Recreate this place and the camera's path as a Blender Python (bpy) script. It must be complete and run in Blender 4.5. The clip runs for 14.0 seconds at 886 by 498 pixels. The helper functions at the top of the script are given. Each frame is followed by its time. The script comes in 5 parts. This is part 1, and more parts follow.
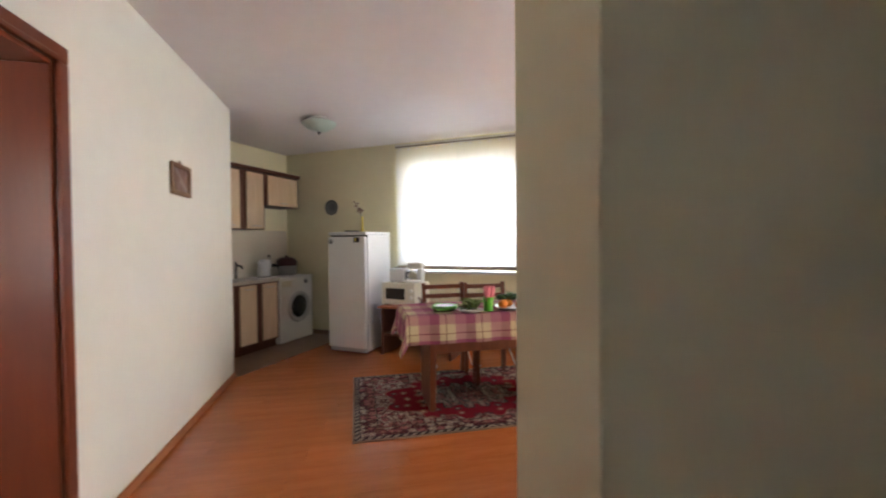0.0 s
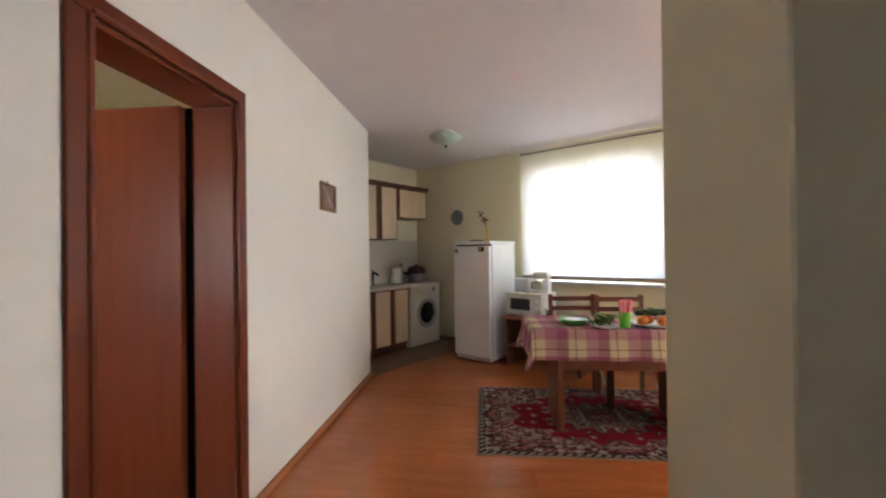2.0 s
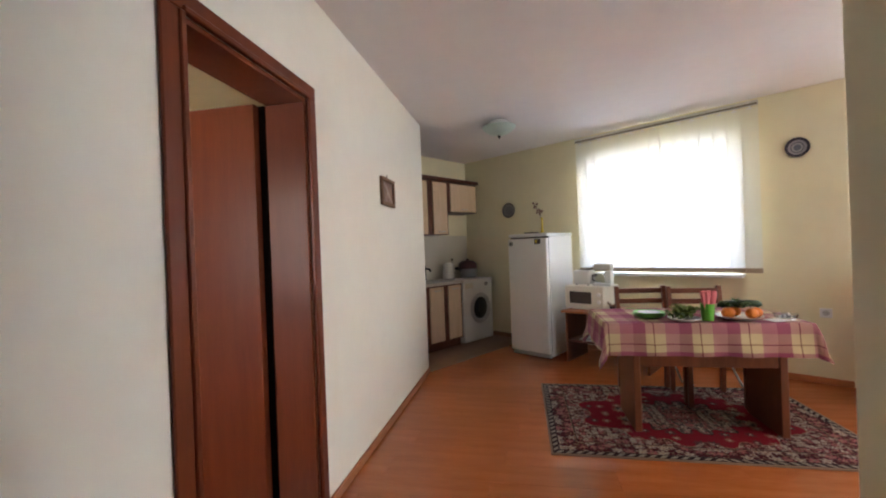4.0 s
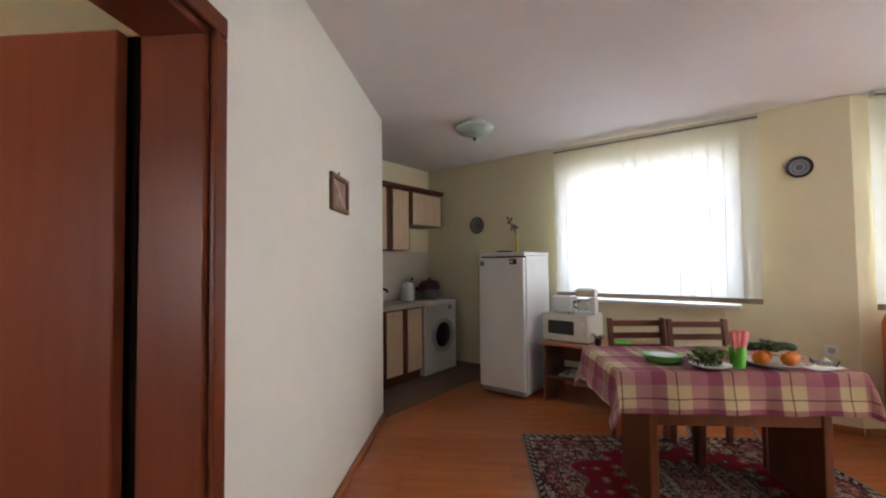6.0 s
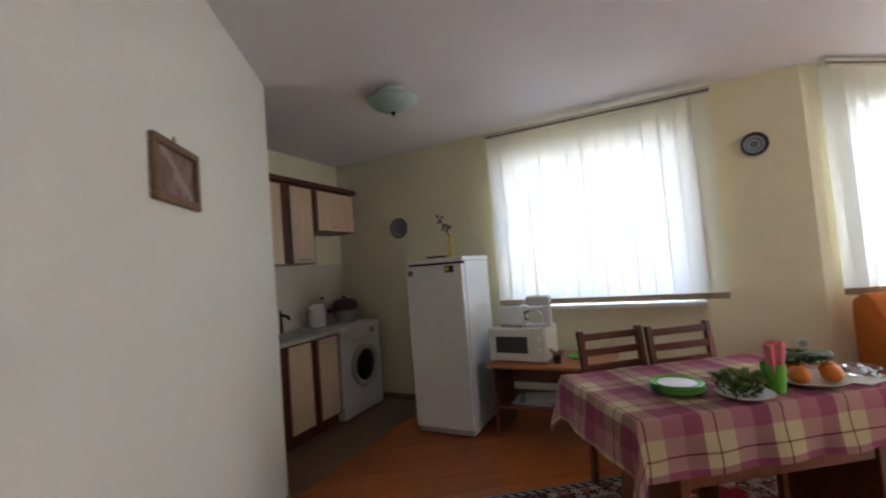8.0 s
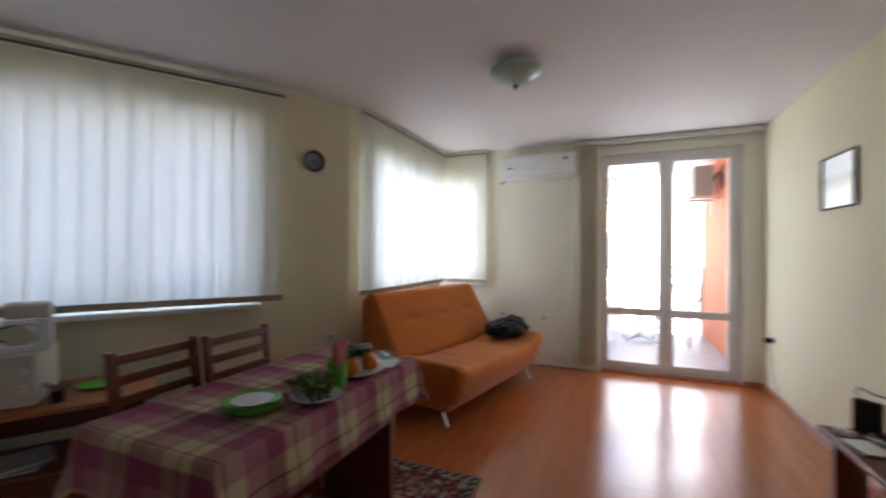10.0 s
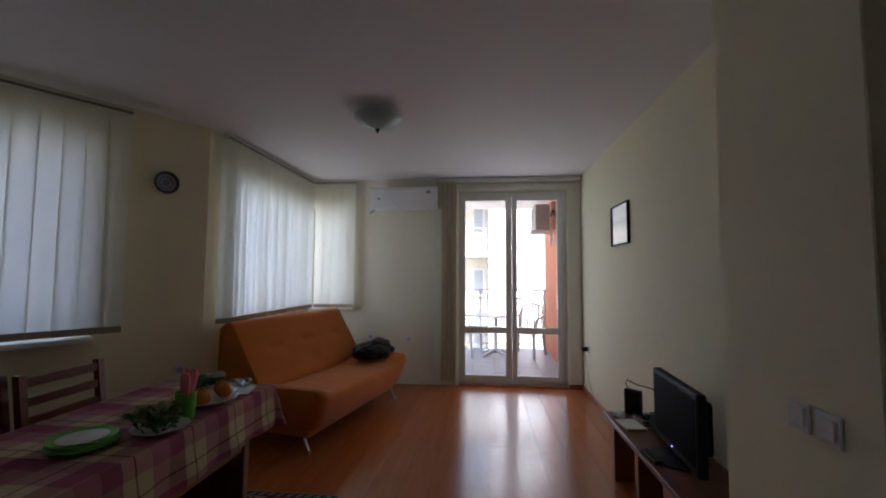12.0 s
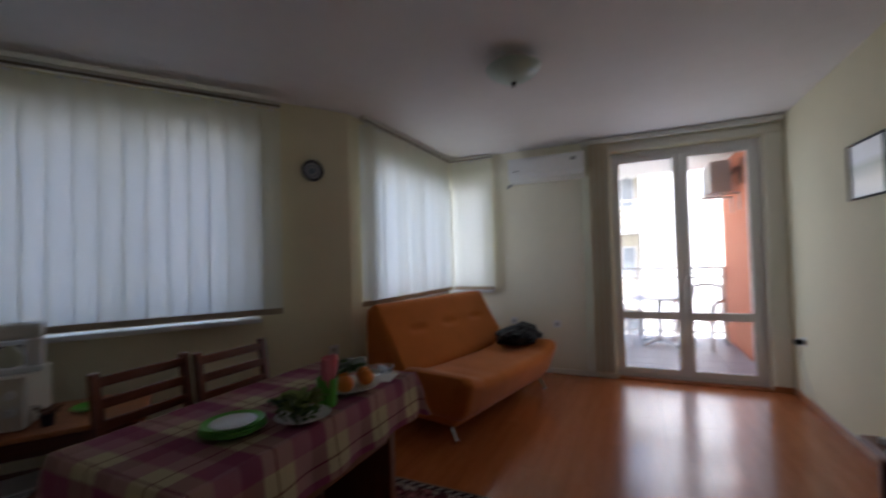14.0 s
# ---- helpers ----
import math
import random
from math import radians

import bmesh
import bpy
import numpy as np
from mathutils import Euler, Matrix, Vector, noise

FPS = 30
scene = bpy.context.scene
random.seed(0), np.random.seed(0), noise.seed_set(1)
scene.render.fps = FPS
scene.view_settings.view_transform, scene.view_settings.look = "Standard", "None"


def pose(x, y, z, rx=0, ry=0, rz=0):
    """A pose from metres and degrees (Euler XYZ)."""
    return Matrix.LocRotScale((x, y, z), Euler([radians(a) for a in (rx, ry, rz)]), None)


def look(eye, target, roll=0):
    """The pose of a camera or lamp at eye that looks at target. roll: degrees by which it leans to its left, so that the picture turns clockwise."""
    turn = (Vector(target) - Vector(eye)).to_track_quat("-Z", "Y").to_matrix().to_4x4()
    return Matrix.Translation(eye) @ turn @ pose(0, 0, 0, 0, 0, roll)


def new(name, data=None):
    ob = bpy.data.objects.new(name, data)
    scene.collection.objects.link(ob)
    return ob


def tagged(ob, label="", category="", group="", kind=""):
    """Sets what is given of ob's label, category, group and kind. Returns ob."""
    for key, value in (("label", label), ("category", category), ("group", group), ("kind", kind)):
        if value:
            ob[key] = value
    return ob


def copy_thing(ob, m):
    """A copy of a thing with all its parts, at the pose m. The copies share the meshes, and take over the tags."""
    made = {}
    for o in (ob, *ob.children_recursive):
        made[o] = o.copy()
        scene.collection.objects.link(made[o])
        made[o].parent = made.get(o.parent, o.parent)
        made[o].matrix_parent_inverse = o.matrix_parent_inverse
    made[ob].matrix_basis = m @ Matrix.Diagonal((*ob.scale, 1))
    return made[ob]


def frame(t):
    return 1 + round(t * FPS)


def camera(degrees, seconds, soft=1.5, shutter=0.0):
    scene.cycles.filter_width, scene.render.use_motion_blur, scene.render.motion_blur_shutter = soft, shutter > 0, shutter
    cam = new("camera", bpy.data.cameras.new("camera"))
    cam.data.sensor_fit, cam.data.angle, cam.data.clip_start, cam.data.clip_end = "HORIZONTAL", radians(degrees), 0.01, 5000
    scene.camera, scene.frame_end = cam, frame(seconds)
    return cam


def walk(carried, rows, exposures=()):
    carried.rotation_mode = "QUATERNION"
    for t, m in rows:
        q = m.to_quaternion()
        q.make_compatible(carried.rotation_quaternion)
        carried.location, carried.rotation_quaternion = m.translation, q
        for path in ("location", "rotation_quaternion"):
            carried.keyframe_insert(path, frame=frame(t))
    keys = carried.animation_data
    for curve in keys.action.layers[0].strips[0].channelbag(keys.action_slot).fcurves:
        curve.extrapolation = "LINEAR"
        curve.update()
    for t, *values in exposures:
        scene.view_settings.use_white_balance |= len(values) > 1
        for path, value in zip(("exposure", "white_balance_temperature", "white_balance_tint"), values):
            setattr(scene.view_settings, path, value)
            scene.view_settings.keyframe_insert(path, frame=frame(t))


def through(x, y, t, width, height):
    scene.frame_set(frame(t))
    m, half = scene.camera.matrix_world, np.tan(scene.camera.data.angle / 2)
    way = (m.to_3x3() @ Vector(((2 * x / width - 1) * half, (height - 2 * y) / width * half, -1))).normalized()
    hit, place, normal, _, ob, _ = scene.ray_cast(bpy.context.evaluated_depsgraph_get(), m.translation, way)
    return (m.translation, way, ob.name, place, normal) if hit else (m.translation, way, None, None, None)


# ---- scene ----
cam = camera(94.3, 14.0, 2.0, 0.5)
PATH = [
    (0, (1.16, -0.618, 1.287), (1.573, 1.338, 1.252), -0.5),
    (0.5, (1.158, -0.608, 1.285), (1.323, 1.385, 1.256), -1.5),
    (1, (1.163, -0.58, 1.29), (1.219, 1.42, 1.283), -0.6),
    (1.5, (1.165, -0.548, 1.277), (1.147, 1.451, 1.317), -1.9),
    (2, (1.162, -0.568, 1.296), (0.978, 1.424, 1.308), -0.7),
    (2.5, (1.125, -0.598, 1.283), (0.723, 1.36, 1.307), -1.6),
    (2.7, (1.095, -0.613, 1.278), (0.668, 1.341, 1.27), -1.9),
    (4.8, (0.901, -0.291, 1.277), (0.65, 1.693, 1.292), -1.4),
    (5, (0.869, -0.21, 1.294), (0.67, 1.78, 1.324), -0.8),
    (5.5, (0.809, -0.027, 1.319), (0.654, 1.965, 1.416), -1.4),
    (6, (0.775, 0.14, 1.315), (0.631, 2.134, 1.381), -0.6),
    (6.5, (0.779, 0.322, 1.321), (0.618, 2.314, 1.382), -0.3),
    (7, (0.719, 0.545, 1.327), (0.602, 2.542, 1.339), 1.3),
    (7.2, (0.703, 0.63, 1.329), (0.609, 2.627, 1.385), -1.0),
    (9.3, (0.69, 1.375, 1.34), (1.961, 2.919, 1.351), -1.1),
    (9.5, (0.703, 1.387, 1.335), (2.17, 2.746, 1.346), -1.2),
    (10, (0.719, 1.354, 1.33), (2.565, 2.122, 1.337), 0.3),
    (10.5, (0.674, 1.262, 1.348), (2.634, 1.658, 1.400), 1.3),
    (11, (0.595, 1.207, 1.333), (2.585, 1.407, 1.374), 0.4),
    (11.5, (0.535, 1.181, 1.353), (2.524, 1.366, 1.448), -0.2),
    (12, (0.5, 1.18, 1.355), (2.486, 1.378, 1.479), 0.3),
    (12.5, (0.507, 1.171, 1.349), (2.494, 1.383, 1.443), 0.4),
    (13, (0.599, 1.178, 1.332), (2.589, 1.369, 1.368), 0.1),
    (13.5, (0.762, 1.247, 1.342), (2.724, 1.619, 1.454), -0.9),
    (14, (0.86, 1.315, 1.315), (2.677, 2.15, 1.365), -1.6),
]
EXPOSURE = [(0.0, 5.52, 6300, 13), (1.0, 5.32, 6300, 13), (2.7, 5.38, 6330, 13), (4.8, 5.27, 6230, 13), (6.0, 5.12, 6130, 13), (7.2, 4.84, 6000, 12), (9.3, 4.24, 5900, 12), (9.6, 4.02, 5900, 12), (10.2, 3.50, 5820, 12), (11.0, 2.95, 5650, 13), (12.0, 2.48, 5690, 13), (13.0, 2.47, 5690, 13), (13.6, 2.48, 5660, 13), (14.0, 2.54, 5660, 13)]
walk(cam, [(t, look(eye, target, roll)) for t, eye, target, roll in PATH], EXPOSURE)

# ---- plan ----
H = 2.56                                   # ceiling
ANG = math.atan2(-0.5505, 0.8348)          # the slanted window wall
U = Vector((0.8348, -0.5505, 0))           # along the slanted wall
V = Vector((0.5505, 0.8348, 0))            # outwards through it
W0 = Vector((1.749, 4.699, 0))             # a point on its inner face
C = Vector((0.18, 5.73, 0))                # kitchen corner
Q = Vector((3.651, 3.445, 0))              # corner between slanted wall and sofa window
X1 = 5.62                                  # balcony wall
S_C = (C - W0).dot(U)
S_Q = (Q - W0).dot(U)


def on_wall(s, d, z=0.0):
    """A place beside the slanted window wall: s along it, d into the room."""
    p = W0 + U * s - V * d
    return Vector((p.x, p.y, z))


def in_kitchen(u, v, z=0.0):
    p = C + U * u + V * v
    return Vector((p.x, p.y, z))


# ---- world and light ----
world = bpy.data.worlds.new("world")
scene.world = world
world.use_nodes = True
wn = world.node_tree.nodes
sky = wn.new("ShaderNodeTexSky")
sky.sky_type = "NISHITA"
sky.sun_disc = False
sky.sun_elevation = radians(50)
sky.sun_rotation = radians(250)
sky.air_density, sky.dust_density, sky.ozone_density = 1.0, 6.0, 1.0
wn["Background"].inputs["Strength"].default_value = 0.115
world.node_tree.links.new(sky.outputs[0], wn["Background"].inputs["Color"])

sun_data = bpy.data.lights.new("sun", "SUN")
sun_data.energy, sun_data.angle, sun_data.color = 1.8, radians(10), (1.0, 0.96, 0.9)
sun = new("sun", sun_data)
sun.matrix_world = look((0, 0, 0), (-math.sin(radians(250)) * math.cos(radians(50)), -math.cos(radians(250)) * math.cos(radians(50)), -math.sin(radians(50))))


def window_light(name, place, into, w, h, watts, col=(0.90, 0.95, 1.0)):
    data = bpy.data.lights.new(name, "AREA")
    data.shape, data.size, data.size_y = "RECTANGLE", w, h
    data.energy, data.color = watts, col
    ob = new(name, data)
    ob.matrix_world = look(place, Vector(place) + Vector(into))
    return ob


window_light("sky_light", on_wall(0.79, -0.07, 1.59), -V, 1.42, 1.26, 0.25)
window_light("sky_light", (4.74, 3.515, 1.56), (0, -1, 0), 1.62, 1.22, 1.65)
window_light("sky_light", (5.69, 3.12, 1.56), (-1, 0, 0), 0.46, 1.22, 0.15)
window_light("sky_light", (X1 + 0.02, 0.83, 1.22), (-1, 0, 0), 1.26, 2.25, 1.0)

# ---- mesh helpers ----


def box(bm, x0, x1, y0, y1, z0, z1, bevel=0.0, seg=1, m=None):
    ret = bmesh.ops.create_cube(bm, size=1.0)
    vs = ret["verts"]
    bmesh.ops.scale(bm, verts=vs, vec=(x1 - x0, y1 - y0, z1 - z0))
    bmesh.ops.translate(bm, verts=vs, vec=((x0 + x1) / 2, (y0 + y1) / 2, (z0 + z1) / 2))
    if bevel > 0:
        es = list({e for v in vs for e in v.link_edges})
        out = bmesh.ops.bevel(bm, geom=es, offset=bevel, segments=seg, affect="EDGES", profile=0.5)
        vs = list({v for f in out["faces"] for v in f.verts} | {v for v in vs if v.is_valid})
    if m is not None:
        bmesh.ops.transform(bm, matrix=m, verts=vs)
    return vs


def lathe(bm, profile, seg=24, m=None):
    """Turn a profile of (r, z) about the z axis."""
    rings = []
    for r, z in profile:
        if r < 1e-5:
            rings.append([bm.verts.new((0, 0, z))])
        else:
            rings.append([bm.verts.new((r * math.cos(2 * math.pi * k / seg), r * math.sin(2 * math.pi * k / seg), z)) for k in range(seg)])
    for a, b in zip(rings, rings[1:]):
        for k in range(seg):
            j = (k + 1) % seg
            if len(a) == 1 and len(b) == 1:
                continue
            if len(a) == 1:
                bm.faces.new((a[0], b[j], b[k]))
            elif len(b) == 1:
                bm.faces.new((a[k], a[j], b[0]))
            else:
                bm.faces.new((a[k], a[j], b[j], b[k]))
    vs = [v for r in rings for v in r]
    if m is not None:
        bmesh.ops.transform(bm, matrix=m, verts=vs)
    return vs


def tube(bm, points, r, seg=8, m=None):
    """A round bar along points."""
    pts = [Vector(p) for p in points]
    rings, vs = [], []
    up = Vector((0, 0, 1))
    for i, p in enumerate(pts):
        d = (pts[min(i + 1, len(pts) - 1)] - pts[max(i - 1, 0)]).normalized()
        side = d.cross(up) if abs(d.dot(up)) < 0.95 else d.cross(Vector((1, 0, 0)))
        side.normalize()
        other = side.cross(d)
        rad = r[i] if isinstance(r, (list, tuple)) else r
        ring = [bm.verts.new(p + (side * math.cos(2 * math.pi * k / seg) + other * math.sin(2 * math.pi * k / seg)) * rad) for k in range(seg)]
        rings.append(ring)
        vs += ring
    for a, b in zip(rings, rings[1:]):
        for k in range(seg):
            bm.faces.new((a[k], a[(k + 1) % seg], b[(k + 1) % seg], b[k]))
    bm.faces.new(rings[0])
    bm.faces.new(list(reversed(rings[-1])))
    if m is not None:
        bmesh.ops.transform(bm, matrix=m, verts=vs)
    return vs


def loft(bm, rings, caps=True):
    made = [[bm.verts.new(p) for p in ring] for ring in rings]
    n = len(made[0])
    for a, b in zip(made, made[1:]):
        for k in range(n):
            bm.faces.new((a[k], a[(k + 1) % n], b[(k + 1) % n], b[k]))
    if caps:
        bm.faces.new(made[0])
        bm.faces.new(list(reversed(made[-1])))
    return [v for r in made for v in r]


def prism(bm, poly, z0, z1):
    low = [bm.verts.new((x, y, z0)) for x, y in poly]
    top = [bm.verts.new((x, y, z1)) for x, y in poly]
    n = len(poly)
    bm.faces.new(list(reversed(low)))
    bm.faces.new(top)
    for k in range(n):
        bm.faces.new((low[k], low[(k + 1) % n], top[(k + 1) % n], top[k]))
    return low + top


def mesh_of(name, bm, smooth=False):
    bmesh.ops.recalc_face_normals(bm, faces=bm.faces[:])
    me = bpy.data.meshes.new(name)
    bm.to_mesh(me)
    bm.free()
    if smooth:
        for p in me.polygons:
            p.use_smooth = True
        me.set_sharp_from_angle(angle=radians(40))
    return me


def part(name, bm, material, parent=None, label="", smooth=False, m=None):
    """Link a bmesh as one mesh object under a thing or a part."""
    me = mesh_of(name, bm, smooth)
    me.materials.append(material)
    ob = new(name, me)
    if parent is not None:
        ob.parent = parent
    if m is not None:
        ob.matrix_basis = m
    if label:
        ob["label"] = label
    return ob


def thing(name, m, label, category, group=""):
    ob = new(name)
    ob.empty_display_size = 0.1
    ob.matrix_basis = m
    return tagged(ob, label, category, group)


def solo(name, bm, material, label, category, group="", kind="", smooth=False, m=None):
    return tagged(part(name, bm, material, None, "", smooth, m), label, category, group, kind)


def at(p, turn=0.0):
    return pose(p[0], p[1], p[2], 0, 0, math.degrees(turn))


# ---- materials ----


def new_mat(name):
    mt = bpy.data.materials.new(name)
    mt.use_nodes = True
    nt = mt.node_tree
    return mt, nt, nt.nodes["Principled BSDF"]


def noise_node(nt, scale, detail=4.0, stretch=None, kind="Object"):
    tc = nt.nodes.new("ShaderNodeTexCoord")
    n = nt.nodes.new("ShaderNodeTexNoise")
    n.inputs["Scale"].default_value = scale
    n.inputs["Detail"].default_value = detail
    if stretch:
        mp = nt.nodes.new("ShaderNodeMapping")
        mp.inputs["Scale"].default_value = stretch
        nt.links.new(tc.outputs[kind], mp.inputs["Vector"])
        nt.links.new(mp.outputs[0], n.inputs["Vector"])
    else:
        nt.links.new(tc.outputs[kind], n.inputs["Vector"])
    return n


def mixed(nt, fac, a, b, blend="MIX"):
    mx = nt.nodes.new("ShaderNodeMix")
    mx.data_type, mx.blend_type = "RGBA", blend
    for sock, val in ((mx.inputs[0], fac), (mx.inputs[6], a), (mx.inputs[7], b)):
        if hasattr(val, "is_output"):
            nt.links.new(val, sock)
        elif isinstance(val, (int, float)):
            sock.default_value = val
        else:
            sock.default_value = (*val, 1)
    return mx.outputs[2]


def math_node(nt, op, a, b=0.0, c=0.0):
    n = nt.nodes.new("ShaderNodeMath")
    n.operation = op
    for sock, val in zip(n.inputs, (a, b, c)):
        if hasattr(val, "is_output"):
            nt.links.new(val, sock)
        else:
            sock.default_value = val
    return n.outputs[0]


def ramp(nt, fac, stops, constant=False):
    r = nt.nodes.new("ShaderNodeValToRGB")
    if constant:
        r.color_ramp.interpolation = "CONSTANT"
    els = r.color_ramp.elements
    els[0].position, els[0].color = stops[0][0], (*stops[0][1], 1)
    els[1].position, els[1].color = stops[-1][0], (*stops[-1][1], 1)
    for pos, col in stops[1:-1]:
        e = els.new(pos)
        e.color = (*col, 1)
    nt.links.new(fac, r.inputs[0])
    return r.outputs[0]


def bump(nt, bsdf, height, strength=0.2, dist=0.002):
    b = nt.nodes.new("ShaderNodeBump")
    b.inputs["Strength"].default_value, b.inputs["Distance"].default_value = strength, dist
    nt.links.new(height, b.inputs["Height"])
    nt.links.new(b.outputs[0], bsdf.inputs["Normal"])


def plain(name, col, rough=0.5, metal=0.0, vary=0.08, scale=6.0, grain=120.0, relief=0.05, spec=0.5, coat=0.0):
    """Paint, plastic or metal with stains at a large scale and grain at a small one."""
    mt, nt, p = new_mat(name)
    big, small = noise_node(nt, scale, 3), noise_node(nt, grain, 2)
    dark = tuple(c * (1 - vary) for c in col)
    lite = tuple(min(1, c * (1 + vary * 0.5)) for c in col)
    nt.links.new(mixed(nt, big.outputs[0], dark, lite), p.inputs["Base Color"])
    nt.links.new(math_node(nt, "MULTIPLY_ADD", small.outputs[0], 0.12, rough - 0.06), p.inputs["Roughness"])
    p.inputs["Metallic"].default_value = metal
    p.inputs["Specular IOR Level"].default_value = spec
    p.inputs["Coat Weight"].default_value = coat
    if relief:
        bump(nt, p, small.outputs[0], relief, 0.001)
    return mt


def wood(name, dark, lite, rough=0.35, stretch=(2.0, 24.0, 24.0), scale=1.6, coat=0.0, per_object=0.0, spec=0.5):
    mt, nt, p = new_mat(name)
    grain = noise_node(nt, scale, 6, stretch)
    fine = noise_node(nt, scale * 6, 3, stretch)
    fac = math_node(nt, "MULTIPLY_ADD", fine.outputs[0], 0.35, math_node(nt, "MULTIPLY", grain.outputs[0], 0.65))
    col = ramp(nt, fac, [(0.3, dark), (0.7, lite)])
    if per_object:
        info = nt.nodes.new("ShaderNodeObjectInfo")
        hsv = nt.nodes.new("ShaderNodeHueSaturation")
        nt.links.new(math_node(nt, "MULTIPLY_ADD", info.outputs["Random"], per_object, 1 - per_object / 2), hsv.inputs["Value"])
        nt.links.new(col, hsv.inputs["Color"])
        col = hsv.outputs[0]
    nt.links.new(col, p.inputs["Base Color"])
    nt.links.new(math_node(nt, "MULTIPLY_ADD", fine.outputs[0], 0.12, rough - 0.06), p.inputs["Roughness"])
    p.inputs["Coat Weight"].default_value = coat
    p.inputs["Specular IOR Level"].default_value = spec
    p.inputs["Coat Roughness"].default_value = 0.15
    bump(nt, p, fine.outputs[0], 0.06, 0.001)
    return mt


def plaster(name, col):
    mt, nt, p = new_mat(name)
    big, mid, fine = noise_node(nt, 0.9, 3), noise_node(nt, 9.0, 4), noise_node(nt, 160.0, 3)
    f = math_node(nt, "MULTIPLY_ADD", mid.outputs[0], 0.4, math_node(nt, "MULTIPLY", big.outputs[0], 0.6))
    nt.links.new(ramp(nt, f, [(0.3, tuple(c * 0.94 for c in col)), (0.7, col)]), p.inputs["Base Color"])
    p.inputs["Roughness"].default_value = 0.75
    p.inputs["Specular IOR Level"].default_value = 0.3
    bump(nt, p, math_node(nt, "MULTIPLY_ADD", mid.outputs[0], 1.0, fine.outputs[0]), 0.12, 0.0015)
    return mt


WALL = plaster("wall_paint", (0.80, 0.78, 0.69))
WALL_PALE = plaster("pale_wall_paint", (0.84, 0.80, 0.64))
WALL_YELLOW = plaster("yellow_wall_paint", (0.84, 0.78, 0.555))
CEIL = plaster("ceiling_paint", (0.83, 0.79, 0.775))
WHITE_WALL = plaster("outside_white_render", (0.68, 0.68, 0.66))
CREAM_WALL = plaster("outside_cream_render", (0.66, 0.62, 0.50))
ORANGE_WALL = plaster("outside_orange_render", (0.72, 0.25, 0.13))
FLOOR = wood("laminate", (0.37, 0.098, 0.025), (0.50, 0.152, 0.044), 0.22, (1.2, 11.0, 1.0), 1.5, 0.25, 0.16)
TRIM = wood("trim_wood", (0.36, 0.12, 0.04), (0.50, 0.19, 0.07), 0.4, (1.0, 8.0, 20.0))
MAHOGANY = wood("door_veneer", (0.128, 0.027, 0.009), (0.165, 0.038, 0.013), 0.40, (14.0, 14.0, 1.2), 1.4, 0.03, 0.0, 0.28)
CHERRY = wood("cherry_wood", (0.11, 0.026, 0.010), (0.20, 0.055, 0.020), 0.35)
TABLE_WOOD = wood("table_veneer", (0.145, 0.040, 0.014), (0.225, 0.070, 0.026), 0.4, (20.0, 20.0, 2.0))
DARK_WOOD = wood("dark_wood", (0.045, 0.016, 0.009), (0.085, 0.03, 0.014), 0.4)
CABINET_EDGE = wood("cabinet_edge", (0.075, 0.020, 0.010), (0.13, 0.036, 0.016), 0.35, (18.0, 18.0, 2.0))
MAPLE = wood("maple_front", (0.58, 0.42, 0.27), (0.70, 0.53, 0.36), 0.4, (20.0, 20.0, 2.0))
WHITE = plain("white_enamel", (0.80, 0.80, 0.78), 0.32, vary=0.04)
PVC = plain("white_pvc", (0.80, 0.80, 0.80), 0.35, vary=0.04)
CREAM_PLASTIC = plain("cream_plastic", (0.74, 0.70, 0.60), 0.35, vary=0.05)
GREY = plain("grey_plastic", (0.30, 0.30, 0.30), 0.45)
BLACK = plain("black_plastic", (0.008, 0.008, 0.009), 0.5, spec=0.15)
RAIL_METAL = plain("rail_aluminium", (0.66, 0.64, 0.57), 0.4)
# dark brown for the shadow line painted on the headrails
RAIL_SHADE = plain("rail_shade_line", (0.20, 0.17, 0.13), 0.6)
# near-black for the fridge gasket and for shade painted into gaps
SEAL_GAP_SHADE = plain("seal_and_gap_shade", (0.006, 0.004, 0.003), 0.95, vary=0.1, spec=0.01)
SCREEN = plain("screen_glass", (0.004, 0.004, 0.005), 0.4, vary=0.0, relief=0, spec=0.01)
CHROME = plain("chrome", (0.75, 0.75, 0.76), 0.18, 1.0, vary=0.05, relief=0)
STEEL = plain("brushed_steel", (0.55, 0.55, 0.55), 0.32, 1.0)
RAIL_PAINT = plain("rail_paint", (0.70, 0.68, 0.63), 0.45, vary=0.06)
WORKTOP = plain("worktop_laminate", (0.55, 0.50, 0.44), 0.35, vary=0.18, scale=40)
TILE = plain("kitchen_tile", (0.25, 0.145, 0.095), 0.38, vary=0.35, scale=9, relief=0.1)
SPLASH = plain("splash_tile", (0.72, 0.68, 0.58), 0.2, vary=0.05)
GROUT = plain("grout", (0.24, 0.085, 0.035), 0.9)
BALCONY_TILE = plain("balcony_tile", (0.40, 0.40, 0.41), 0.45, vary=0.15, scale=8)
GREEN = plain("green_plastic", (0.14, 0.52, 0.05), 0.35, vary=0.06)
PINK_PAPER = plain("pink_paper", (0.78, 0.23, 0.27), 0.85, vary=0.12)
CERAMIC = plain("white_ceramic", (0.78, 0.78, 0.75), 0.15, vary=0.03, relief=0)
ORANGE_SKIN = plain("orange_peel", (0.80, 0.23, 0.02), 0.45, vary=0.15, scale=20, grain=300, relief=0.5)
LEAF = plain("leaf_green", (0.075, 0.16, 0.032), 0.5, vary=0.5, scale=30, relief=0.3)
LETTUCE = plain("lettuce_green", (0.24, 0.34, 0.08), 0.5, vary=0.5, scale=25, relief=0.3)
